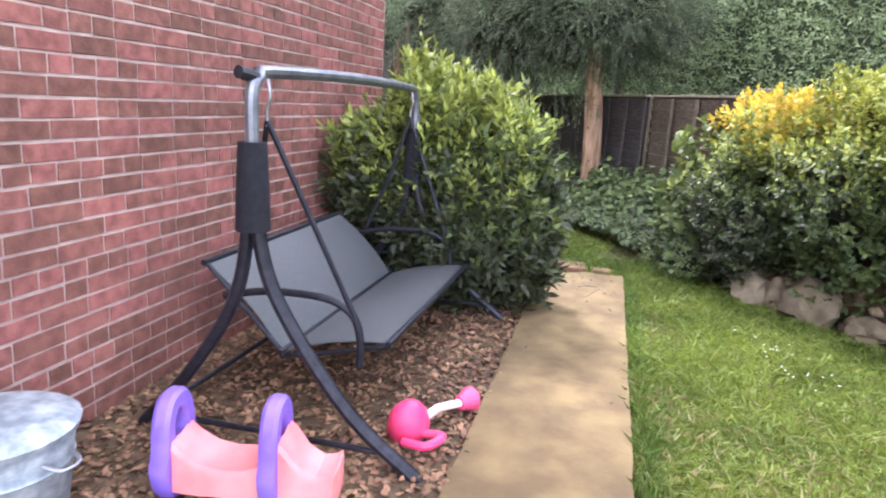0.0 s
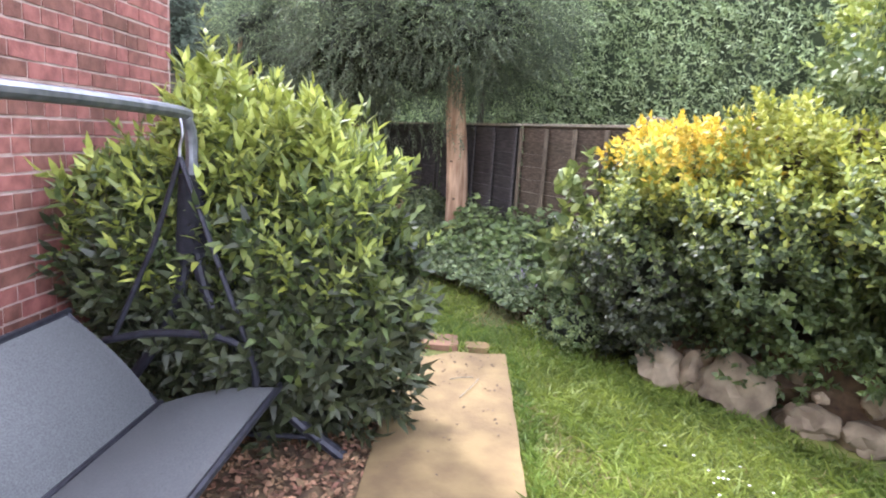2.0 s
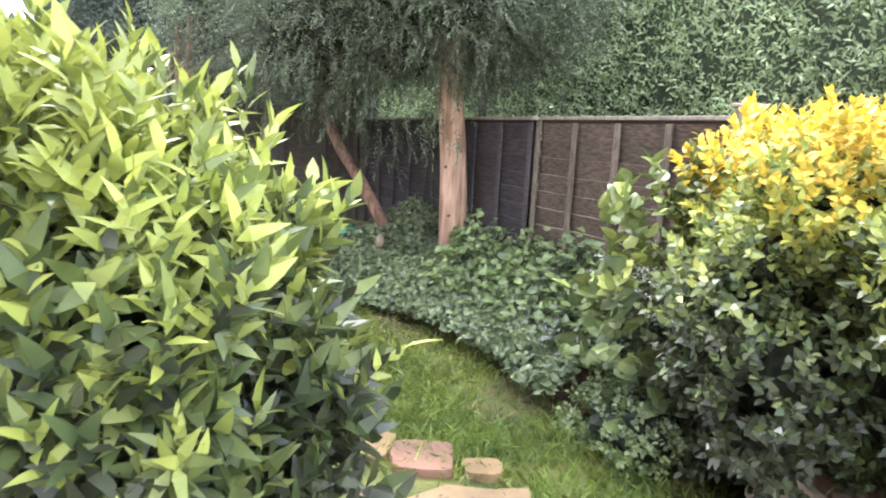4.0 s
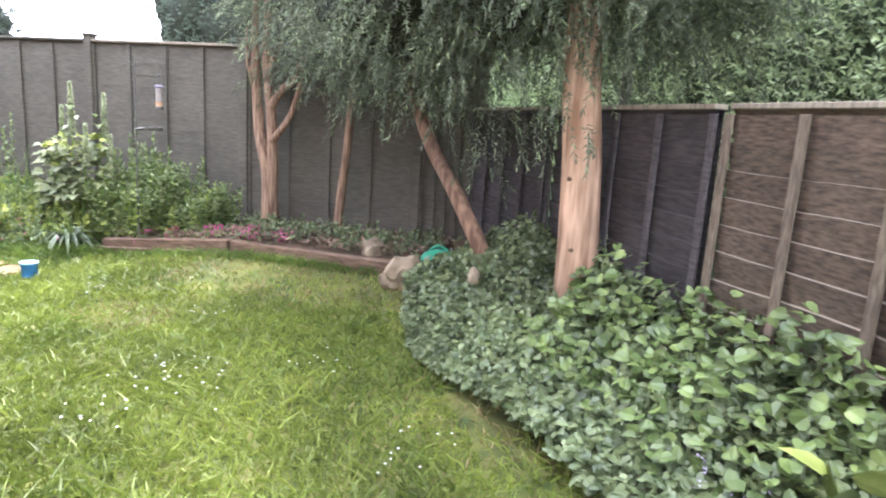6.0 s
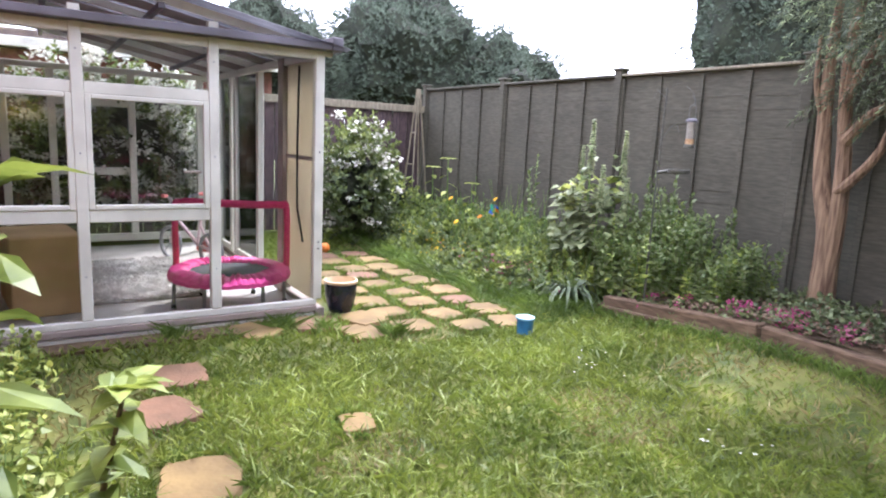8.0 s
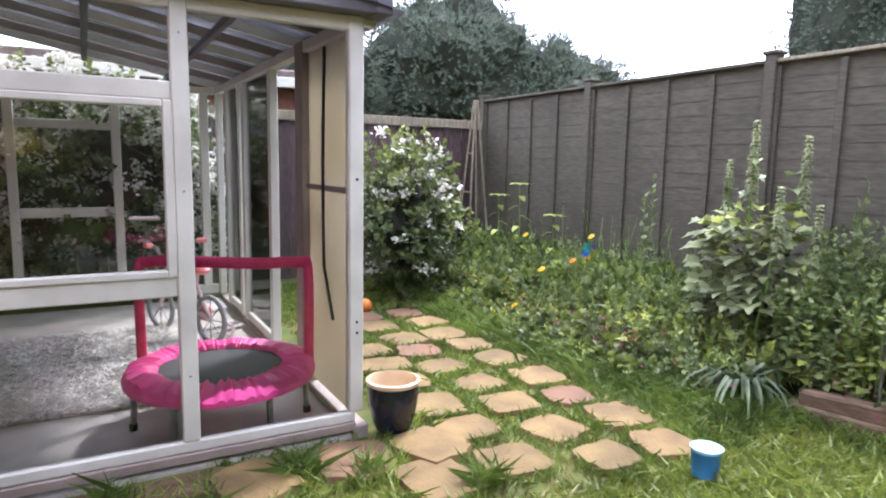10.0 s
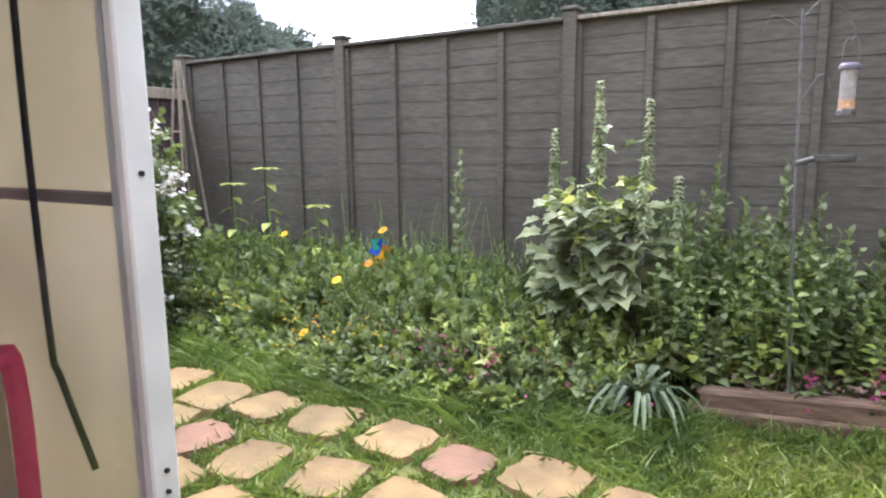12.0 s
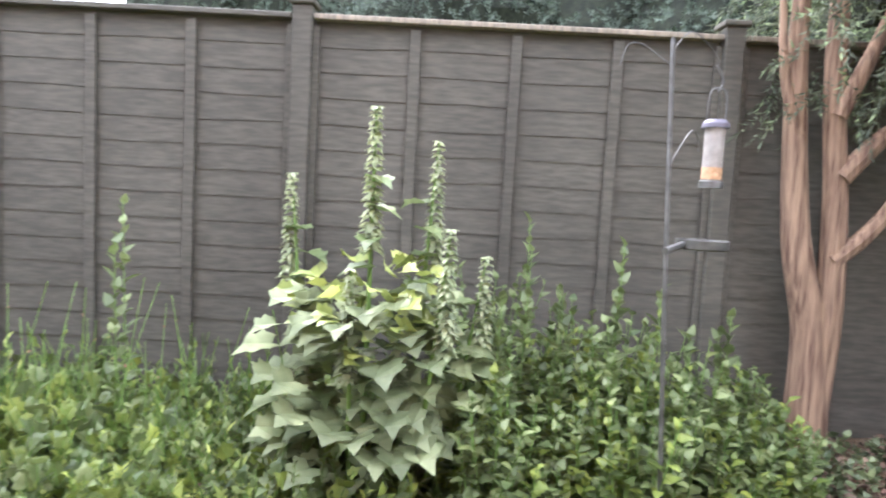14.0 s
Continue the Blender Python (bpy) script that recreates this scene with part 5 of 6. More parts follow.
part("handlebar", tubem(smoothline([(0.12, -0.22, 0.66), (0.16, -0.12, 0.64), (0.19, -0.04, 0.52), (0.19, 0.04, 0.52), (0.16, 0.12, 0.64), (0.12, 0.22, 0.66)], 4), 0.012), STEEL, bk)
for y in (-0.2, 0.2):
    part("grip", tubem([(0.11, y * 0.9, 0.66), (0.08, y * 1.2, 0.665)], 0.018), TOYPINK, bk)
    part("stabiliser", tubem([(-0.3 + 0.06 * math.cos(k * 0.785), y * 0.7, 0.06 + 0.045 * math.sin(k * 0.785)) for k in range(8)], 0.012, 6, closed=True), TOYWHITE, bk)
part("chain_guard", boxm(-0.28, -0.05, -0.03, -0.015, 0.13, 0.24, 0.01), TOYPINK, bk)

solo("cardboard_box", boxm(-0.3, 0.3, -0.22, 0.22, 0, 0.55, 0.01), CARD, "large brown cardboard box on the concrete floor", "box", pose(-6.1, 1.6, FLOOR_Z, 0, 0, 8))

# ---- pot, tub and ball on the paving ----
pt = thing("glazed_pot", "dark navy glazed plant pot with a cream rim", "plant pot", pose(-5.19, 3.5, 0.015) @ Matrix.Scale(0.78, 4))
part("body", lathe([(0.001, 0.0), (0.105, 0.0), (0.12, 0.03), (0.15, 0.16), (0.158, 0.27), (0.152, 0.285)], 32, False), GLAZEBLUE, pt)
part("rim", lathe([(0.15, 0.28), (0.165, 0.29), (0.165, 0.31), (0.147, 0.315), (0.138, 0.28), (0.125, 0.1), (0.001, 0.08)], 32, False), POTRIM, pt, "cream unglazed rim and inside")
tb = thing("blue_tub", "small blue plastic tub standing on the grass", "tub", pose(-4.19, 4.48, 0.0) @ Matrix.Scale(0.86, 4))
part("body", lathe([(0.062, 0.0), (0.07, 0.12), (0.074, 0.125), (0.074, 0.132), (0.001, 0.13)]), BLUEPL, tb)
part("lid", lathe([(0.075, 0.13), (0.078, 0.145), (0.001, 0.15)]), TOYBLUELID, tb, "pale blue lid")
solo("orange_ball", lathe([(0.001, 0.0)] + [(0.06 * math.sin(k * math.pi / 10), 0.06 - 0.06 * math.cos(k * math.pi / 10)) for k in range(1, 10)] + [(0.001, 0.12)], 20), ORANGE, "small orange ball in the grass", "ball", pose(-7.5, 4.3, 0.0))

# ---- flower bed ----


def stalks(name, roots, heights, leaf_l, leaf_w, mats, label, category, count=10, shape=OVAL, lean=0.15, spread=1.0, kind="stuff", stem_r=0.004, group="", up=0.3, bare=0.1):
    """Upright leafy stems growing from roots (x, y, z)."""
    ob = thing(name, label, category, group=group)
    n = len(roots)
    R = np.array(roots, float)
    H = np.broadcast_to(heights, n) * RNG.uniform(0.85, 1.15, n)
    D = np.c_[RNG.normal(size=(n, 2)) * lean, np.ones(n)]
    D = unit(D)
    v, f = [], []
    tops = R + D * H[:, None]
    s = np.array([[1, 0, 0], [-0.5, 0.87, 0], [-0.5, -0.87, 0]]) * stem_r
    V = np.concatenate([R[:, None] + s, tops[:, None] + s * 0.5], 1)
    o = np.arange(n)[:, None] * 6
    F = np.concatenate([o + [0, 1, 4, 3], o + [1, 2, 5, 4], o + [2, 0, 3, 5]], 0)
    part("stem_growth", np_mesh("stem_growth", V.reshape(-1, 3), F, STEM), STEM, ob, kind="stuff")
    Q, d, nn = sprigs(R + D * (H * bare)[:, None], D, count, H * (1 - bare), spread)
    d[:, 2] += up
    w = RNG.integers(0, len(mats), n).repeat(count)
    sz = np.tile(1.15 - 0.55 * (np.arange(count) / count), n) * RNG.uniform(0.75, 1.2, n * count)
    for i, m in enumerate(mats):
        k = w == i
        if k.any():
            part("foliage", leaves("foliage", Q[k], unit(d[k]), nn[k], leaf_l * sz[k], leaf_w * sz[k], m, shape, 0.3), m, ob, kind="stuff")
    return ob


def flowers(name, at, r, material, label, petals=12, centre=None, face=(0, -0.6, 0.8), category="flower", group=""):
    for x, y, z in at:
        ob = thing(name, label, category, pose(x, y, 0), group)
        a = np.arange(petals) * 2 * math.pi / petals
        nrm = Vector(face).normalized()
        u = nrm.cross(Vector((1, 0, 0.1))).normalized()
        w = nrm.cross(u)
        D = np.array([u * math.cos(t) + w * math.sin(t) + nrm * 0.15 for t in a])
        part("petals", leaves("petals", np.tile([0, 0, z], (petals, 1)), D, np.tile(nrm, (petals, 1)), r, r * 0.5, material, OVAL, 0.1), material, ob, kind="stuff")
        part("stem", tubem([(0, 0, 0), (0.01, 0.01, z * 0.6), (0, 0, z)], 0.004, 6), STEM, ob)
        part("centre", tubem([(0, 0, z - 0.004), Vector((0, 0, z)) + nrm * 0.008], 0.25 * r, 8), ORANGEFL, ob)


# low mixed growth in front of the back fence
BED = [(-9.1, 6.5), (-9.1, 5.6), (-8.2, 5.25), (-7.3, 5.1), (-6.2, 4.98), (-5.4, 5.0), (-4.75, 5.2), (-4.7, 6.5)]
for n, L, W, shp, cnt, mm, lb, ph in ((2000, 0.085, 0.066, LOBED, 9, [GROUNDLEAF, NETTLE, MIDLEAF, GROUNDLEAF], "tangled low green growth with lobed leaves in the bed", 0),
                                      (1500, 0.075, 0.02, LANCE, 13, [LIMELEAF, GROUNDLEAF, MIDLEAF, MIDLEAF], "yellow-green narrow-leaved weeds among the flowers", 9),
                                      (1100, 0.06, 0.042, OVAL, 11, [NETTLE, MIDLEAF, GROUNDLEAF, NETTLE], "dark small-leaved plants under the taller growth", 21)):
    q = polygon_points(n, BED)
    nz = np.array([noise.noise(Vector((a * 1.9 + ph, b * 1.9, ph))) for a, b in q])
    hh = np.clip(0.05 + (q[:, 1] - 5.0) * 0.5, 0.05, 0.46) * (1 + 0.55 * nz)
    q, hh = q[nz > -0.25], hh[nz > -0.25]
    stalks("bed_growth", np.c_[q, np.zeros(len(q))], hh, L, W, mm, lb, "plants", cnt, shp, 0.4, 1.0)
n = 90
P = np.c_[RNG.normal(-5.5, 0.35, n), RNG.normal(5.3, 0.12, n), RNG.uniform(0.1, 0.28, n)]
solo("faded_pink_flowers", leaves("faded_pink_flowers", np.repeat(P, 4, 0), rdir(4 * n, 0.2), rdir(4 * n, 1), 0.014, 0.009, PINKFL), PINKFL, "scattered small pink flowers in the tangled growth", "flowers", kind="stuff")
q = polygon_points(170, [(-8.5, 6.4), (-8.5, 5.9), (-5.5, 5.8), (-5.4, 6.4)])
stalks("fine_stalks", np.c_[q, np.zeros(len(q))], 0.62, 0.05, 0.02, [MIDLEAF, GROUNDLEAF], "thin upright stalks with narrow leaves before the fence", "plants", 7, LANCE, 0.2)
q = RNG.normal([-6.0, 5.95], [0.35, 0.12], (26, 2))
stalks("dead_stalks", np.c_[q, np.zeros(26)], 0.85, 0.02, 0.012, [CHIPS], "dry brown dead stalks standing in the bed", "plants", 4, LANCE, 0.2)
# tall mallow
mal = thing("tall_mallow", "tall mallow with large grey-green lobed leaves and seed spikes", "plant", pose(-5.04, 5.85, 0))
for dx, dy, h, r in ((0.0, 0.0, 1.57, 0.02), (0.21, 0.2, 1.48, 0.018), (-0.33, 0.22, 1.34, 0.017), (0.27, -0.12, 1.18, 0.018), (-0.04, -0.16, 1.04, 0.018), (-0.22, 0.02, 0.9, 0.015), (0.12, -0.12, 0.85, 0.015), (0.4, 0.05, 1.08, 0.015)):
    part("stem", tubem([(dx * 0.3, dy * 0.4, 0), (dx * 0.8, dy * 0.8, h * 0.5), (dx, dy, h)], [r * 0.6, r * 0.45, r * 0.2], 7), STEM, mal)
    ln = min(0.5, h * 0.36)
    wh = int(ln / 0.022)
    k = np.arange(wh * 9)
    t = (k // 9) / wh
    a = k * 0.698 + (k // 9) * 0.9 + RNG.normal(size=len(k)) * 0.2
    D = np.c_[np.cos(a), np.sin(a), RNG.normal(0.15, 0.3, len(k))]
    P = np.c_[np.full(len(k), dx), np.full(len(k), dy), h - t * ln]
    part("spike", leaves("spike", P, D, np.c_[D[:, :2] * -0.3, np.ones(len(k))], 0.026 + 0.026 * t, 0.017 + 0.013 * t, SPIKE, OVAL, 0.5), SPIKE, mal, "pale green seed spike", kind="stuff")
    n = 8
    t = np.linspace(0.4, 0.85, n)
    a = RNG.uniform(0, 6.28, n)
    P = np.c_[dx * (0.3 + 0.6 * t), dy * t, h * t]
    D = np.c_[np.cos(a), np.sin(a) - 0.3, np.full(n, 0.1)]
    part("stem_leaf", leaves("stem_leaf", P, D, np.c_[D[:, :2] * 0.3, np.ones(n)], 0.11, 0.08, NETTLE, LOBED, 0.4), NETTLE, mal, kind="stuff")
n = 190
a = RNG.uniform(0, 6.28, n)
rr = RNG.uniform(0.1, 0.34, n)
zz = RNG.uniform(0.28, 0.95, n)
P = np.c_[np.cos(a) * rr, np.sin(a) * rr * 0.7, zz]
D = np.c_[np.cos(a), np.sin(a) - 0.35, np.full(n, 0.05)]
part("large_leaves", leaves("large_leaves", P, D, np.c_[D[:, 0] * 0.5, D[:, 1] * 0.6 - 0.3, np.ones(n)] + RNG.normal(size=(n, 3)) * 0.2, RNG.uniform(0.07, 0.14, n), RNG.uniform(0.07, 0.135, n), HOLLY, LOBED, 0.35), HOLLY, mal, "large pale lobed leaves", kind="stuff")
n = 70
a = RNG.uniform(0, 6.28, n)
P = np.c_[np.cos(a) * RNG.uniform(0.02, 0.28, n), np.sin(a) * 0.2, RNG.uniform(0.75, 1.05, n)]
part("young_leaves", leaves("young_leaves", P, np.c_[np.cos(a), np.sin(a) - 0.2, np.full(n, 0.4)], rdir(n, 1.2), RNG.uniform(0.05, 0.09, n), RNG.uniform(0.045, 0.08, n), LIMELEAF, LOBED, 0.3), LIMELEAF, mal, "yellow-green young leaves", kind="stuff")
# palmate lime-green leaves before the mallow
q = polygon_points(170, [(-6.2, 5.8), (-6.0, 5.4), (-5.3, 5.3), (-5.1, 5.6), (-5.4, 5.95)])
stalks("palmate_plant", np.c_[q, np.zeros(len(q))], 0.34, 0.085, 0.08, [GROUNDLEAF, LAUREL, LIMELEAF], "fresh green palmate-leaved plants before the mallow", "plants", 6, STAR, 0.3, 1.2, bare=0.35)
# mint and nettles
q = polygon_points(560, [(-4.75, 6.4), (-4.7, 5.65), (-4.2, 5.62), (-3.5, 5.75), (-3.45, 6.3)])
hh = np.array([(0.66 + 0.42 * noise.noise(Vector((a * 4, b * 4, 0)))) * (1.0 if a < -3.9 else 0.75) * (0.72 + 0.35 * (b - 5.6)) for a, b in q])
stalks("mint_clump", np.c_[q, np.full(len(q), 0.08)], hh, 0.07, 0.046, [NETTLE, NETTLE, MIDLEAF, GROUNDLEAF], "dense dark green mint and nettle stems in the raised bed", "plants", 18, OVAL, 0.12, 1.3, up=-0.1)
for x, y, h in ((-4.5, 6.0, 1.0), (-4.35, 6.05, 0.88), (-4.2, 5.95, 1.02), (-3.75, 6.05, 0.72), (-4.6, 5.9, 0.9), (-4.05, 6.0, 0.86), (-3.9, 5.95, 0.74), (-5.95, 5.95, 1.0)):
    stalks("tall_nettle", [(x, y, 0.08), (x + 0.03, y + 0.02, 0.08)], h, 0.085, 0.05, [NETTLE], "tall single nettle stem rising above the others", "plant", 28, OVAL, 0.03, group="tall nettles")
# strap-leaved clump
sp = thing("strap_leaf_clump", "arching clump of long grey-green strap leaves", "plant", pose(-4.66, 5.36, 0))
for k in range(64):
    a, l = RNG.uniform(0, 6.28), RNG.uniform(0.3, 0.5)
    bm = bmesh.new()
    rows = []
    d = Vector((math.cos(a), math.sin(a), 0))
    sd = Vector((-d.y, d.x, 0))
    rise, reach = RNG.uniform(0.9, 1.7), RNG.uniform(0.35, 0.85)
    for t in (0, 0.25, 0.5, 0.75, 1):
        p = d * (l * t * reach) + Vector((0, 0, 0.04 + l * (rise * t - rise * 1.05 * t * t)))
        p.z = max(p.z, 0.02)
        w = 0.0105 * (0.7 + 1.2 * t - 1.9 * t ** 3) + 0.0008
        rows.append((bm.verts.new(p - sd * w), bm.verts.new(p + Vector((0, 0, -0.004))), bm.verts.new(p + sd * w)))
    for r0, r1 in zip(rows, rows[1:]):
        bm.faces.new((r0[0], r0[1], r1[1], r1[0]))
        bm.faces.new((r0[1], r0[2], r1[2], r1[1]))
    part("strap_leaf", bm, STRAP, sp)
# pink flowers trailing over the edging
for i, (x, y, r) in enumerate(((-3.35, 5.7, 0.16), (-2.95, 5.68, 0.12), (-3.75, 5.63, 0.04), (-4.0, 5.63, 0.02), (-5.35, 5.25, 0.03), (-2.6, 5.65, 0.06))):
    n = int(900 * r)
    P = np.c_[RNG.normal(x, r * 0.5, n), RNG.normal(y, 0.06, n), lift(x, y) + RNG.uniform(0.1, 0.24, n)]
    solo("pink_flower_mat", leaves("pink_flower_mat", np.repeat(P, 4, 0), rdir(n * 4, 0.2), rdir(n * 4, 1), 0.016, 0.011, PINKFL), PINKFL, "small magenta-pink flowers spilling over the timber", "flowers", group="pink flowers", kind="stuff")
    P = np.c_[RNG.normal(x, r * 0.6, n), RNG.normal(y, 0.08, n), lift(x, y) + RNG.uniform(0.08, 0.2, n)]
    solo("pink_flower_leaves", leaves("pink_flower_leaves", P, rdir(n, 0.3), rdir(n, 1), 0.045, 0.025, MIDLEAF), MIDLEAF, "small green leaves under the pink flowers", "plants", kind="stuff")
flowers("marigold", [(-6.45, 5.36, 0.47), (-7.4, 5.9, 0.62), (-6.6, 5.22, 0.16), (-6.5, 5.9, 0.7)], 0.036, YELLOWFL, "bright yellow daisy-like flower on a thin stem", group="yellow flowers")
flowers("orange_marigold", [(-6.44, 5.66, 0.52)], 0.034, ORANGEFL, "orange daisy-like flower on a thin stem", group="orange flowers")
n = 110
P = np.c_[polygon_points(4 * n, [(-8, 5.4), (-7, 5.1), (-5.8, 5.05), (-5.9, 5.5), (-7.6, 5.8)])[:n], RNG.uniform(0.08, 0.3, n)]
solo("buttercups", leaves("buttercups", np.repeat(P, 4, 0), rdir(4 * n, 0.3), rdir(4 * n, 1), 0.012, 0.01, YELLOWFL), YELLOWFL, "tiny yellow buttercups in the long grass", "flowers", kind="stuff")
# tall sunflower seedlings and the toy windmill
for x, y, h in ((-7.66, 6.0, 1.08), (-8.1, 6.05, 0.95), (-7.25, 6.1, 0.8)):
    sf = thing("sunflower_seedling", "thin tall sunflower seedling with a leafy top", "plant", pose(x, y, 0), "sunflower seedlings")
    part("stem", tubem([(0, 0, 0), (0.02, 0, h * 0.5), (0, 0, h)], [0.009, 0.007, 0.005], 7), STEM, sf)
    n = 14
    t = np.concatenate([np.full(7, 1.0), np.linspace(0.35, 0.9, 7)])
    a = np.arange(n) * 2.4
    D = np.c_[np.cos(a), np.sin(a), np.where(t > 0.95, 0.35, -0.1)]
    part("leaf_whorl", leaves("leaf_whorl", np.c_[np.zeros((n, 2)), h * t], D, np.tile([0, 0, 1.0], (n, 1)), 0.13, 0.07, LIMELEAF, OVAL, 0.3), LIMELEAF, sf, kind="stuff")
wm = thing("toy_windmill", "rainbow toy windmill on a stick in the bed", "toy", pose(-6.55, 5.97, 0))
part("stick", tubem([(0, 0, 0), (0, 0, 0.56)], 0.005, 8), TOYWHITE, wm)
for k, m in enumerate((BLUEFILM, GREENFILM, BLUEFILM, YELLOWFL, YELLOWFL, ORANGEFL)):
    a = k * 1.047 + 0.6
    bm = bmesh.new()
    c = Vector((0, -0.02, 0.56))
    u, w = Vector((math.cos(a), 0, math.sin(a))), Vector((-math.sin(a), 0, math.cos(a)))
    v = [bm.verts.new(c), bm.verts.new(c + u * 0.075), bm.verts.new(c + u * 0.075 + w * 0.06 + Vector((0, -0.03, 0))), bm.verts.new(c + w * 0.05 + Vector((0, -0.02, 0)))]
    bm.faces.new(v)
    bmesh.ops.solidify(bm, geom=bm.faces, thickness=0.002)
    part("vane", bm, m, wm)

# bird feeding station
fs = thing("bird_feeder_pole", "slim grey metal bird feeding pole with hooks and tray", "bird feeder", pose(-4.1, 5.62, 0))
part("pole", tubem([(0.03, -0.05, 0.05), (-0.01, 0.0, 1.0), (-0.035, 0.045, 1.8)], [0.0075, 0.007, 0.0065], 10), POLEGREY, fs, "grey metal pole")
part("arm", tubem(smoothline([(-0.035, 0.045, 1.76), (0.03, 0.08, 1.83), (0.1, 0.11, 1.8), (0.14, 0.125, 1.76), (0.135, 0.13, 1.742)], 5), 0.0018, 7), POLEGREY, fs)
part("arm", tubem(smoothline([(-0.035, 0.045, 1.72), (-0.12, 0.06, 1.78), (-0.16, 0.08, 1.78), (-0.18, 0.08, 1.72)], 5), 0.0018, 7), POLEGREY, fs)
part("arm", tubem(smoothline([(-0.02, 0.03, 1.42), (0.04, 0.05, 1.52), (0.07, 0.07, 1.52), (0.085, 0.08, 1.47)], 5), 0.0025, 7), POLEGREY, fs)
ty = part("tray", lathe([(0.075, 1.165), (0.08, 1.17), (0.082, 1.195), (0.076, 1.195), (0.07, 1.175), (0.001, 1.172)]), POLEGREY, fs, "round wire tray")
ty.matrix_basis = pose(0.12, 0.08, 0)
part("clamp", tubem([(-0.02, 0, 1.16), (0.05, 0.05, 1.18)], 0.012, 8), POLEGREY, fs)
fd = thing("hanging_seed_feeder", "clear tube bird feeder with a green cap, part filled", "bird feeder", pose(-3.95, 5.75, 1.375))
part("tube", lathe([(0.03, 0.0), (0.031, 0.18), (0.02, 0.185)], 18), FEEDTUBE, fd)
part("cap", lathe([(0.042, 0.175), (0.041, 0.188), (0.03, 0.2), (0.001, 0.203)], 18), SOFFIT, fd, "dull green cap")
part("base", lathe([(0.038, -0.015), (0.038, 0.005), (0.03, 0.01)], 18), POLEGREY, fd)
part("seed", lathe([(0.0312, 0.012), (0.0316, 0.05)], 18), SEED, fd, "pinkish seed")
part("hanger", tubem(smoothline([(-0.03, 0, 0.18), (-0.026, 0, 0.28), (0, 0, 0.3), (0.026, 0, 0.28), (0.03, 0, 0.18)], 5), 0.003, 6), POLEGREY, fd)
part("hook", tubem(smoothline([(0, 0, 0.29), (0.012, 0, 0.32), (0, 0, 0.35), (-0.015, 0, 0.37)], 4), 0.004, 6), POLEGREY, fd)

# wooden obelisk in the far corner
ob = thing("wooden_obelisk", "tall narrow weathered wooden plant support in the corner", "plant support", pose(-9.0, 6.3, 0))
for sx, sy in ((-1, -1), (1, -1), (-1, 1), (1, 1)):
    part("upright", tubem([(sx * 0.16, sy * 0.16, 0), (sx * 0.015, sy * 0.015, 2.02)], 0.014, 4), POSTGREY, ob)
for z in (0.5, 0.95, 1.4):
    k = 0.16 - 0.0725 * z
    part("cross_slat", tubem([(-k, -k, z), (k, -k, z)], 0.01, 4), POSTGREY, ob)


def blossom_bush(c, r, n, seed, label, white):
    ob = leafy("white_blossom_bush", label, "shrub", c, r, n, 8, 0.14, 0.07, 0.045, [SHADELEAF, MIDLEAF, LAUREL], OVAL, seed, 0.42, 0.4, k=0.5, group="white-flowering bushes")
    P, O = blob(int(n * white), c, (r[0] * 1.1, r[1] * 1.1, r[2] * 1.08), seed, 0.4, 0.9, -0.6)
    Q = np.repeat(P, 16, 0) + RNG.normal(size=(len(P) * 16, 3)) * [0.04, 0.04, 0.02]
    part("blossom", leaves("blossom", Q, rdir(len(Q), 0.3), rdir(len(Q), 1.5), 0.042, 0.036, WHITEFL), WHITEFL, ob, "flat white flower heads", kind="stuff")


blossom_bush((-8.05, 4.9, 0.72), (0.48, 0.42, 0.72), 480, 91, "bush with flat white flower heads beside the paving", 0.14)
blossom_bush((-8.98, 2.4, 0.95), (0.3, 1.0, 0.95), 700, 95, "tall white-flowering bush outside the conservatory window", 1.0)
leafy("corner_bush", "leafy green bush in the corner by the old fence", "shrub", (-8.7, 5.6, 0.4), (0.42, 0.42, 0.42), 260, 8, 0.13, 0.07, 0.04, [MIDLEAF, LIMELEAF], OVAL, 97, 0.3, 0.5)
# umbel heads on the elder
P = RNG.normal([0.98, 1.78, 0.78], [0.1, 0.06, 0.03], (26, 3))
Q = np.repeat(P, 14, 0) + RNG.normal(size=(26 * 14, 3)) * [0.018, 0.018, 0.006]
solo("white_umbels", leaves("white_umbels", Q, rdir(len(Q), 0.3), rdir(len(Q), 2), 0.011, 0.01, WHITEFL), WHITEFL, "flat clusters of tiny white flowers", "flowers", kind="stuff")

P = RNG.normal([0.72, 2.3, 0.34], [0.14, 0.12, 0.04], (40, 3))
Q = np.repeat(P, 8, 0) + RNG.normal(size=(320, 3)) * 0.012
solo("lilac_flowers", leaves("lilac_flowers", Q, rdir(320, 0.3), rdir(320, 1.5), 0.012, 0.009, LILACFL), LILACFL, "pale lilac small flowers among the ivy", "flowers", kind="stuff")
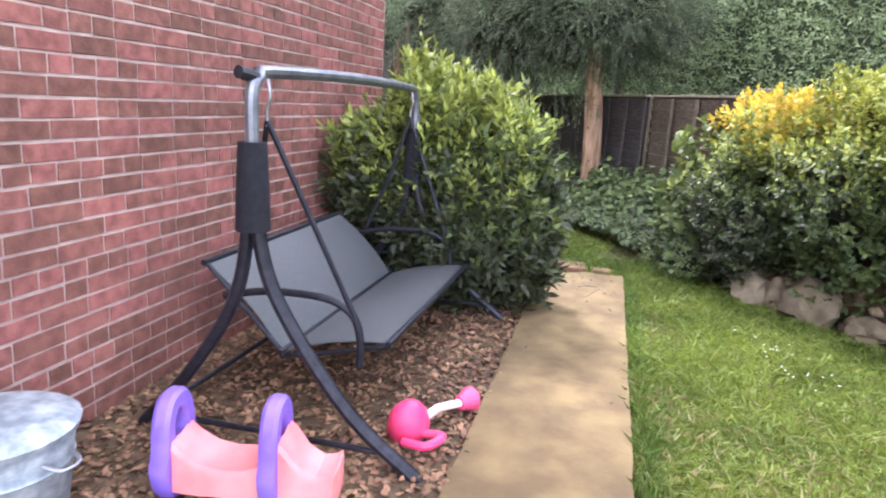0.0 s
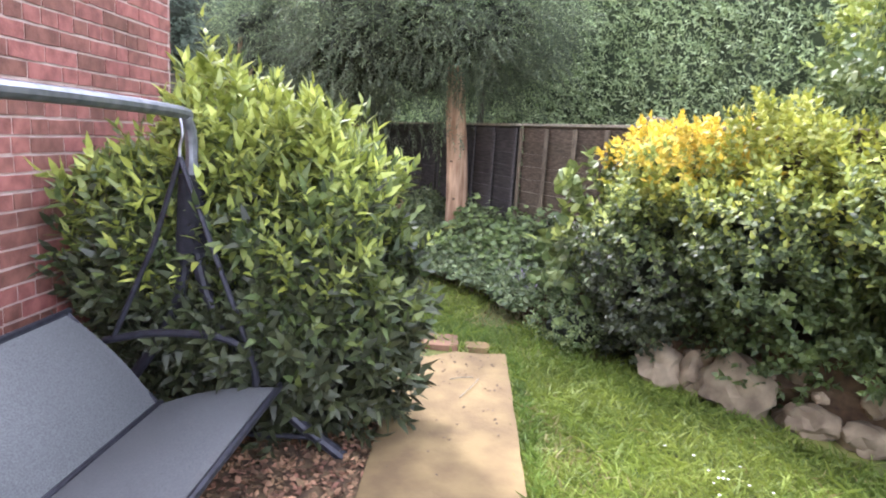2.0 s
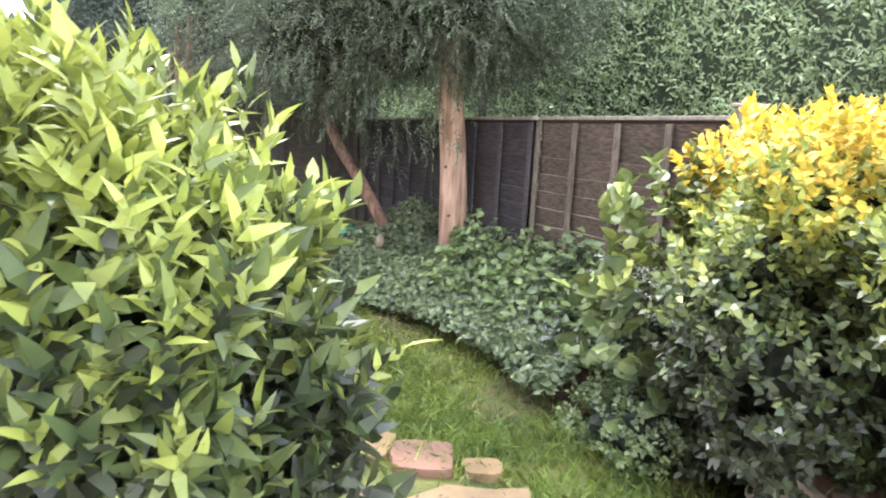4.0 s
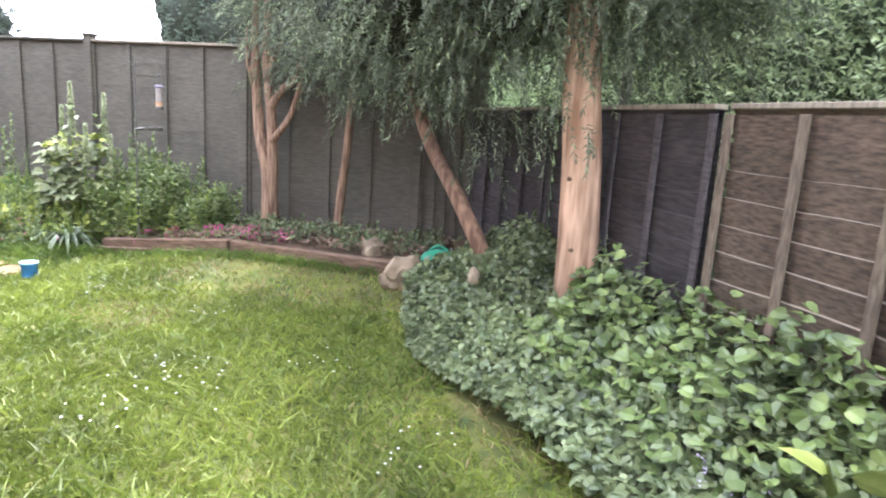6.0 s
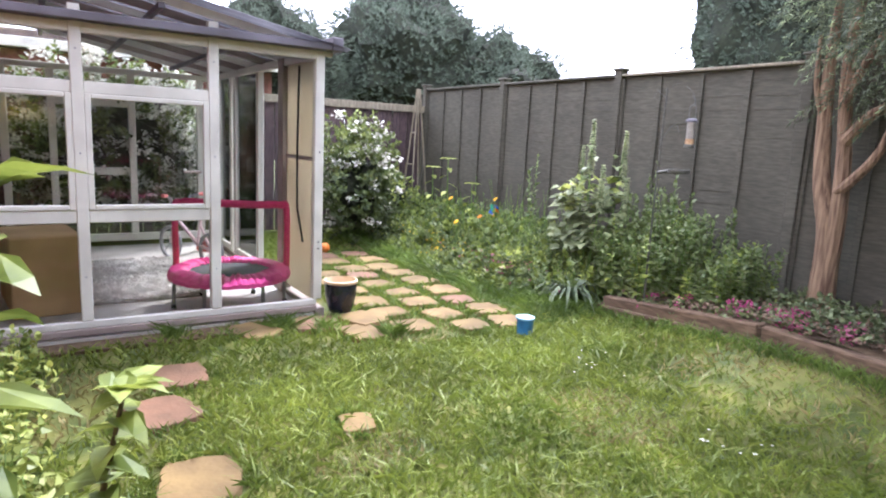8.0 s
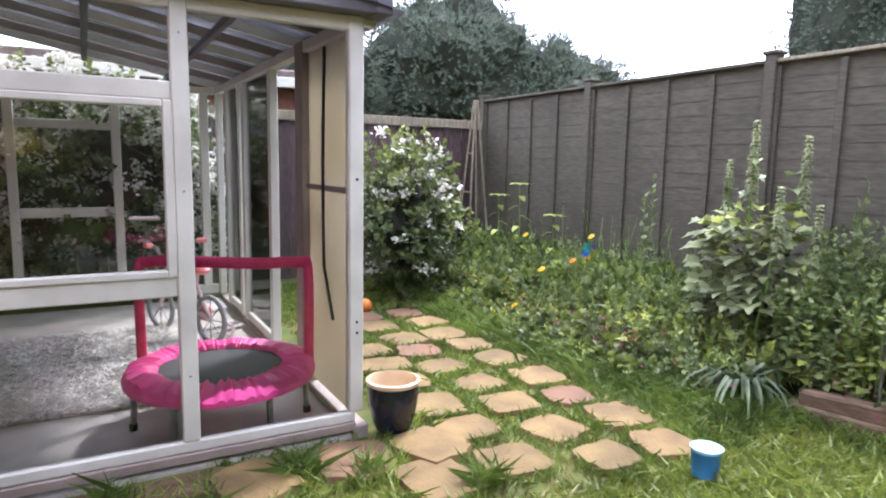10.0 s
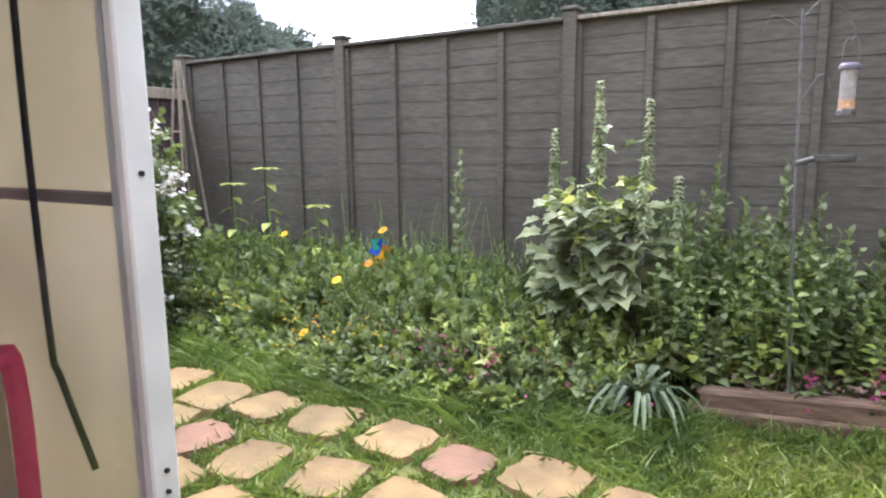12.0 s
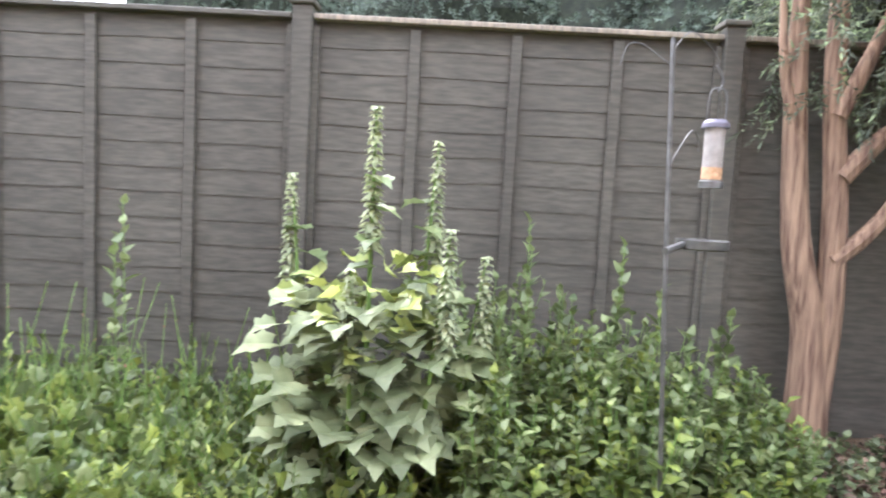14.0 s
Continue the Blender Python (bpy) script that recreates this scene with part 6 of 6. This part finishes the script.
# tall weeds beside the slab path
for x, y, h, L, lean in ((-2.25, 1.42, 1.22, 0.17, 0.1), (-2.72, 1.66, 0.72, 0.12, 0.28), (-1.95, 1.3, 0.45, 0.09, 0.05), (-2.45, 1.33, 0.8, 0.12, -0.05)):
    wd = thing("tall_weed", "tall green weed with broad leaves beside the slabs", "plant", pose(x, y, 0), "tall weeds")
    part("stem", tubem([(0, 0, 0), (lean * 0.4, 0.05, h * 0.5), (lean, 0.1, h)], [0.012, 0.009, 0.005], 7), TWIG if lean > 0.2 else STEM, wd)
    n = 26
    t = np.concatenate([np.linspace(0.2, 0.97, 20), np.full(6, 1.0)])
    a = np.arange(n) * 2.4 + x
    D = np.c_[np.cos(a), np.sin(a), np.where(t > 0.97, 0.6, 0.15)]
    part("broad_leaves", leaves("broad_leaves", np.c_[lean * t, 0.1 * t, h * t], D, np.tile([0, 0, 1.0], (n, 1)) + RNG.normal(size=(n, 3)) * 0.2, L * 0.9 * RNG.uniform(0.55, 1.15, n), L * 0.6, GROUNDLEAF, HEART, 0.45), GROUNDLEAF, wd, "broad lime-green leaves", kind="stuff")
q = RNG.uniform([-4.9, 1.2], [-1.75, 1.55], (240, 2))
stalks("wall_weeds", np.c_[q, np.zeros(len(q))], 0.22, 0.06, 0.04, [GROUNDLEAF, LIMELEAF], "low weeds along the slab path", "plants", 8, OVAL, 0.4)
for i, (x, y, a) in enumerate(((-2.95, 1.5, 20), (-2.72, 1.46, 12), (-3.15, 1.55, 30), (-2.5, 1.42, 5))):
    solo("edging_brick", boxm(-0.105, 0.105, -0.05, 0.05, 0, 0.065, 0.006), BRICK, "loose red brick edging the weeds", "brick", pose(x, y, -0.01, 0, 0, a), "edging bricks")

# house beyond the left fence
nb = thing("neighbour_house", "brick bungalow with a pale roof edge beyond the fence", "house", pose(-14, 2.5, 0))
part("wall", boxm(-2, 2, -6, 2.6, 0, 2.3, 0.01), BRICK, nb)
part("roof", boxm(-2.3, 2.3, -6.3, 2.9, 2.42, 2.55, 0.02), ROOFT, nb)
part("fascia", boxm(2.24, 2.34, -6.3, 2.95, 2.3, 2.44, 0.01), UPVC, nb, "white roof edge board")

# soil strip and tufts along the conservatory base
solo("soil_strip", boxm(CX + 0.05, CX + 0.24, 1.3, 3.3, -0.05, 0.008, 0.004), EARTH, "bare brown soil along the conservatory base", "soil", kind="structure")
for x, y, k in ((-5.02, 2.98, 260), (-4.85, 3.25, 160), (-5.06, 2.3, 160), (-4.55, 3.62, 200)):
    solo("grass_clump", blades("grass_clump", RNG.normal([x, y], 0.035, (k, 2)), 0.1, LUSHDARK, w=0.003, lean=0.45), LUSHDARK, "tall tuft of grass by the slabs", "grass", group="grass clumps", kind="stuff")
# dead leaves and twigs on the concrete path
n = 70
q = np.c_[RNG.uniform(-0.15, 0.4, n), 1.1 - RNG.exponential(0.5, n)]
solo("path_leaves", leaves("path_leaves", np.c_[q, np.full(n, 0.036)], rdir(n) * [1, 1, 0.1], rdir(n, 3), RNG.uniform(0.012, 0.03, n), 0.014, TWIG), TWIG, "dark dead leaves on the concrete path", "leaf litter", kind="stuff")
for x, y, a, l in ((0.16, 0.45, 70, 0.3), (0.1, 0.7, 20, 0.14), (0.0, 0.62, 130, 0.12)):
    c, s = math.cos(radians(a)) * l, math.sin(radians(a)) * l
    solo("dry_stem", tubem(smoothline([(0, 0, 0.036), (c * 0.5 + 0.01, s * 0.5, 0.042), (c, s, 0.036)], 4), 0.003, 6), POSTGREY, "thin dry plant stem lying on the path", "twig", pose(x, y, 0), "twigs on the path")
# slatted trellis top beyond the fence
tl = thing("slatted_screen", "weathered slatted timber screen beyond the fence", "screen", pose(3.1, 3.2, 0, 0, 0, -35))
for k in range(7):
    part("slat", boxm(-0.6, 0.6, -0.01, 0.01, 1.35 + k * 0.07, 1.39 + k * 0.07, 0.003), POSTGREY, tl)
for x in (-0.6, 0.6):
    part("upright", boxm(x - 0.03, x + 0.03, -0.03, 0.012, 0, 1.9, 0.004), POSTGREY, tl)
# fittings on the conservatory
part("door_handle", tube(tubem([(CX + 0.005, 2.5, 1.05), (CX + 0.04, 2.5, 1.05)], 0.009, 8), [(CX + 0.04, 2.5, 1.05), (CX + 0.04, 2.4, 1.05)], 0.009, 8), UPVCD, cons, "grey lever handle")
for z in (0.5, 0.55, 1.2):
    part("bolt", tubem([(CX + 0.004, CY - 0.03, z), (CX + 0.012, CY - 0.03, z)], 0.006, 8), DARKMETAL, cons)
for y in (2.6, 1.83):
    for z in (0.4, 1.15, 1.75):
        part("bolt", tubem([(CX + 0.004, y, z), (CX + 0.01, y, z)], 0.005, 8), STEEL, cons)

# ---- single bricks of the house wall, nearest the path ----
me = bpy.data.meshes.new("brick")
bm = boxm(-0.01, bd, 0, bw, 0, bh, 0.0015)
bm.to_mesh(me)
bm.free()
me.materials.append(BRICK)
for y0, z in brick_parts:
    b = new("brick", me)
    b.parent = house
    b.rotation_euler = (brs.uniform(-0.012, 0.012), 0, 0)
    b.location = (WALL_X + 0.002 * noise.noise(Vector((y0 * 9, z * 9, 0))), y0, z + brs.uniform(-0.002, 0.002))
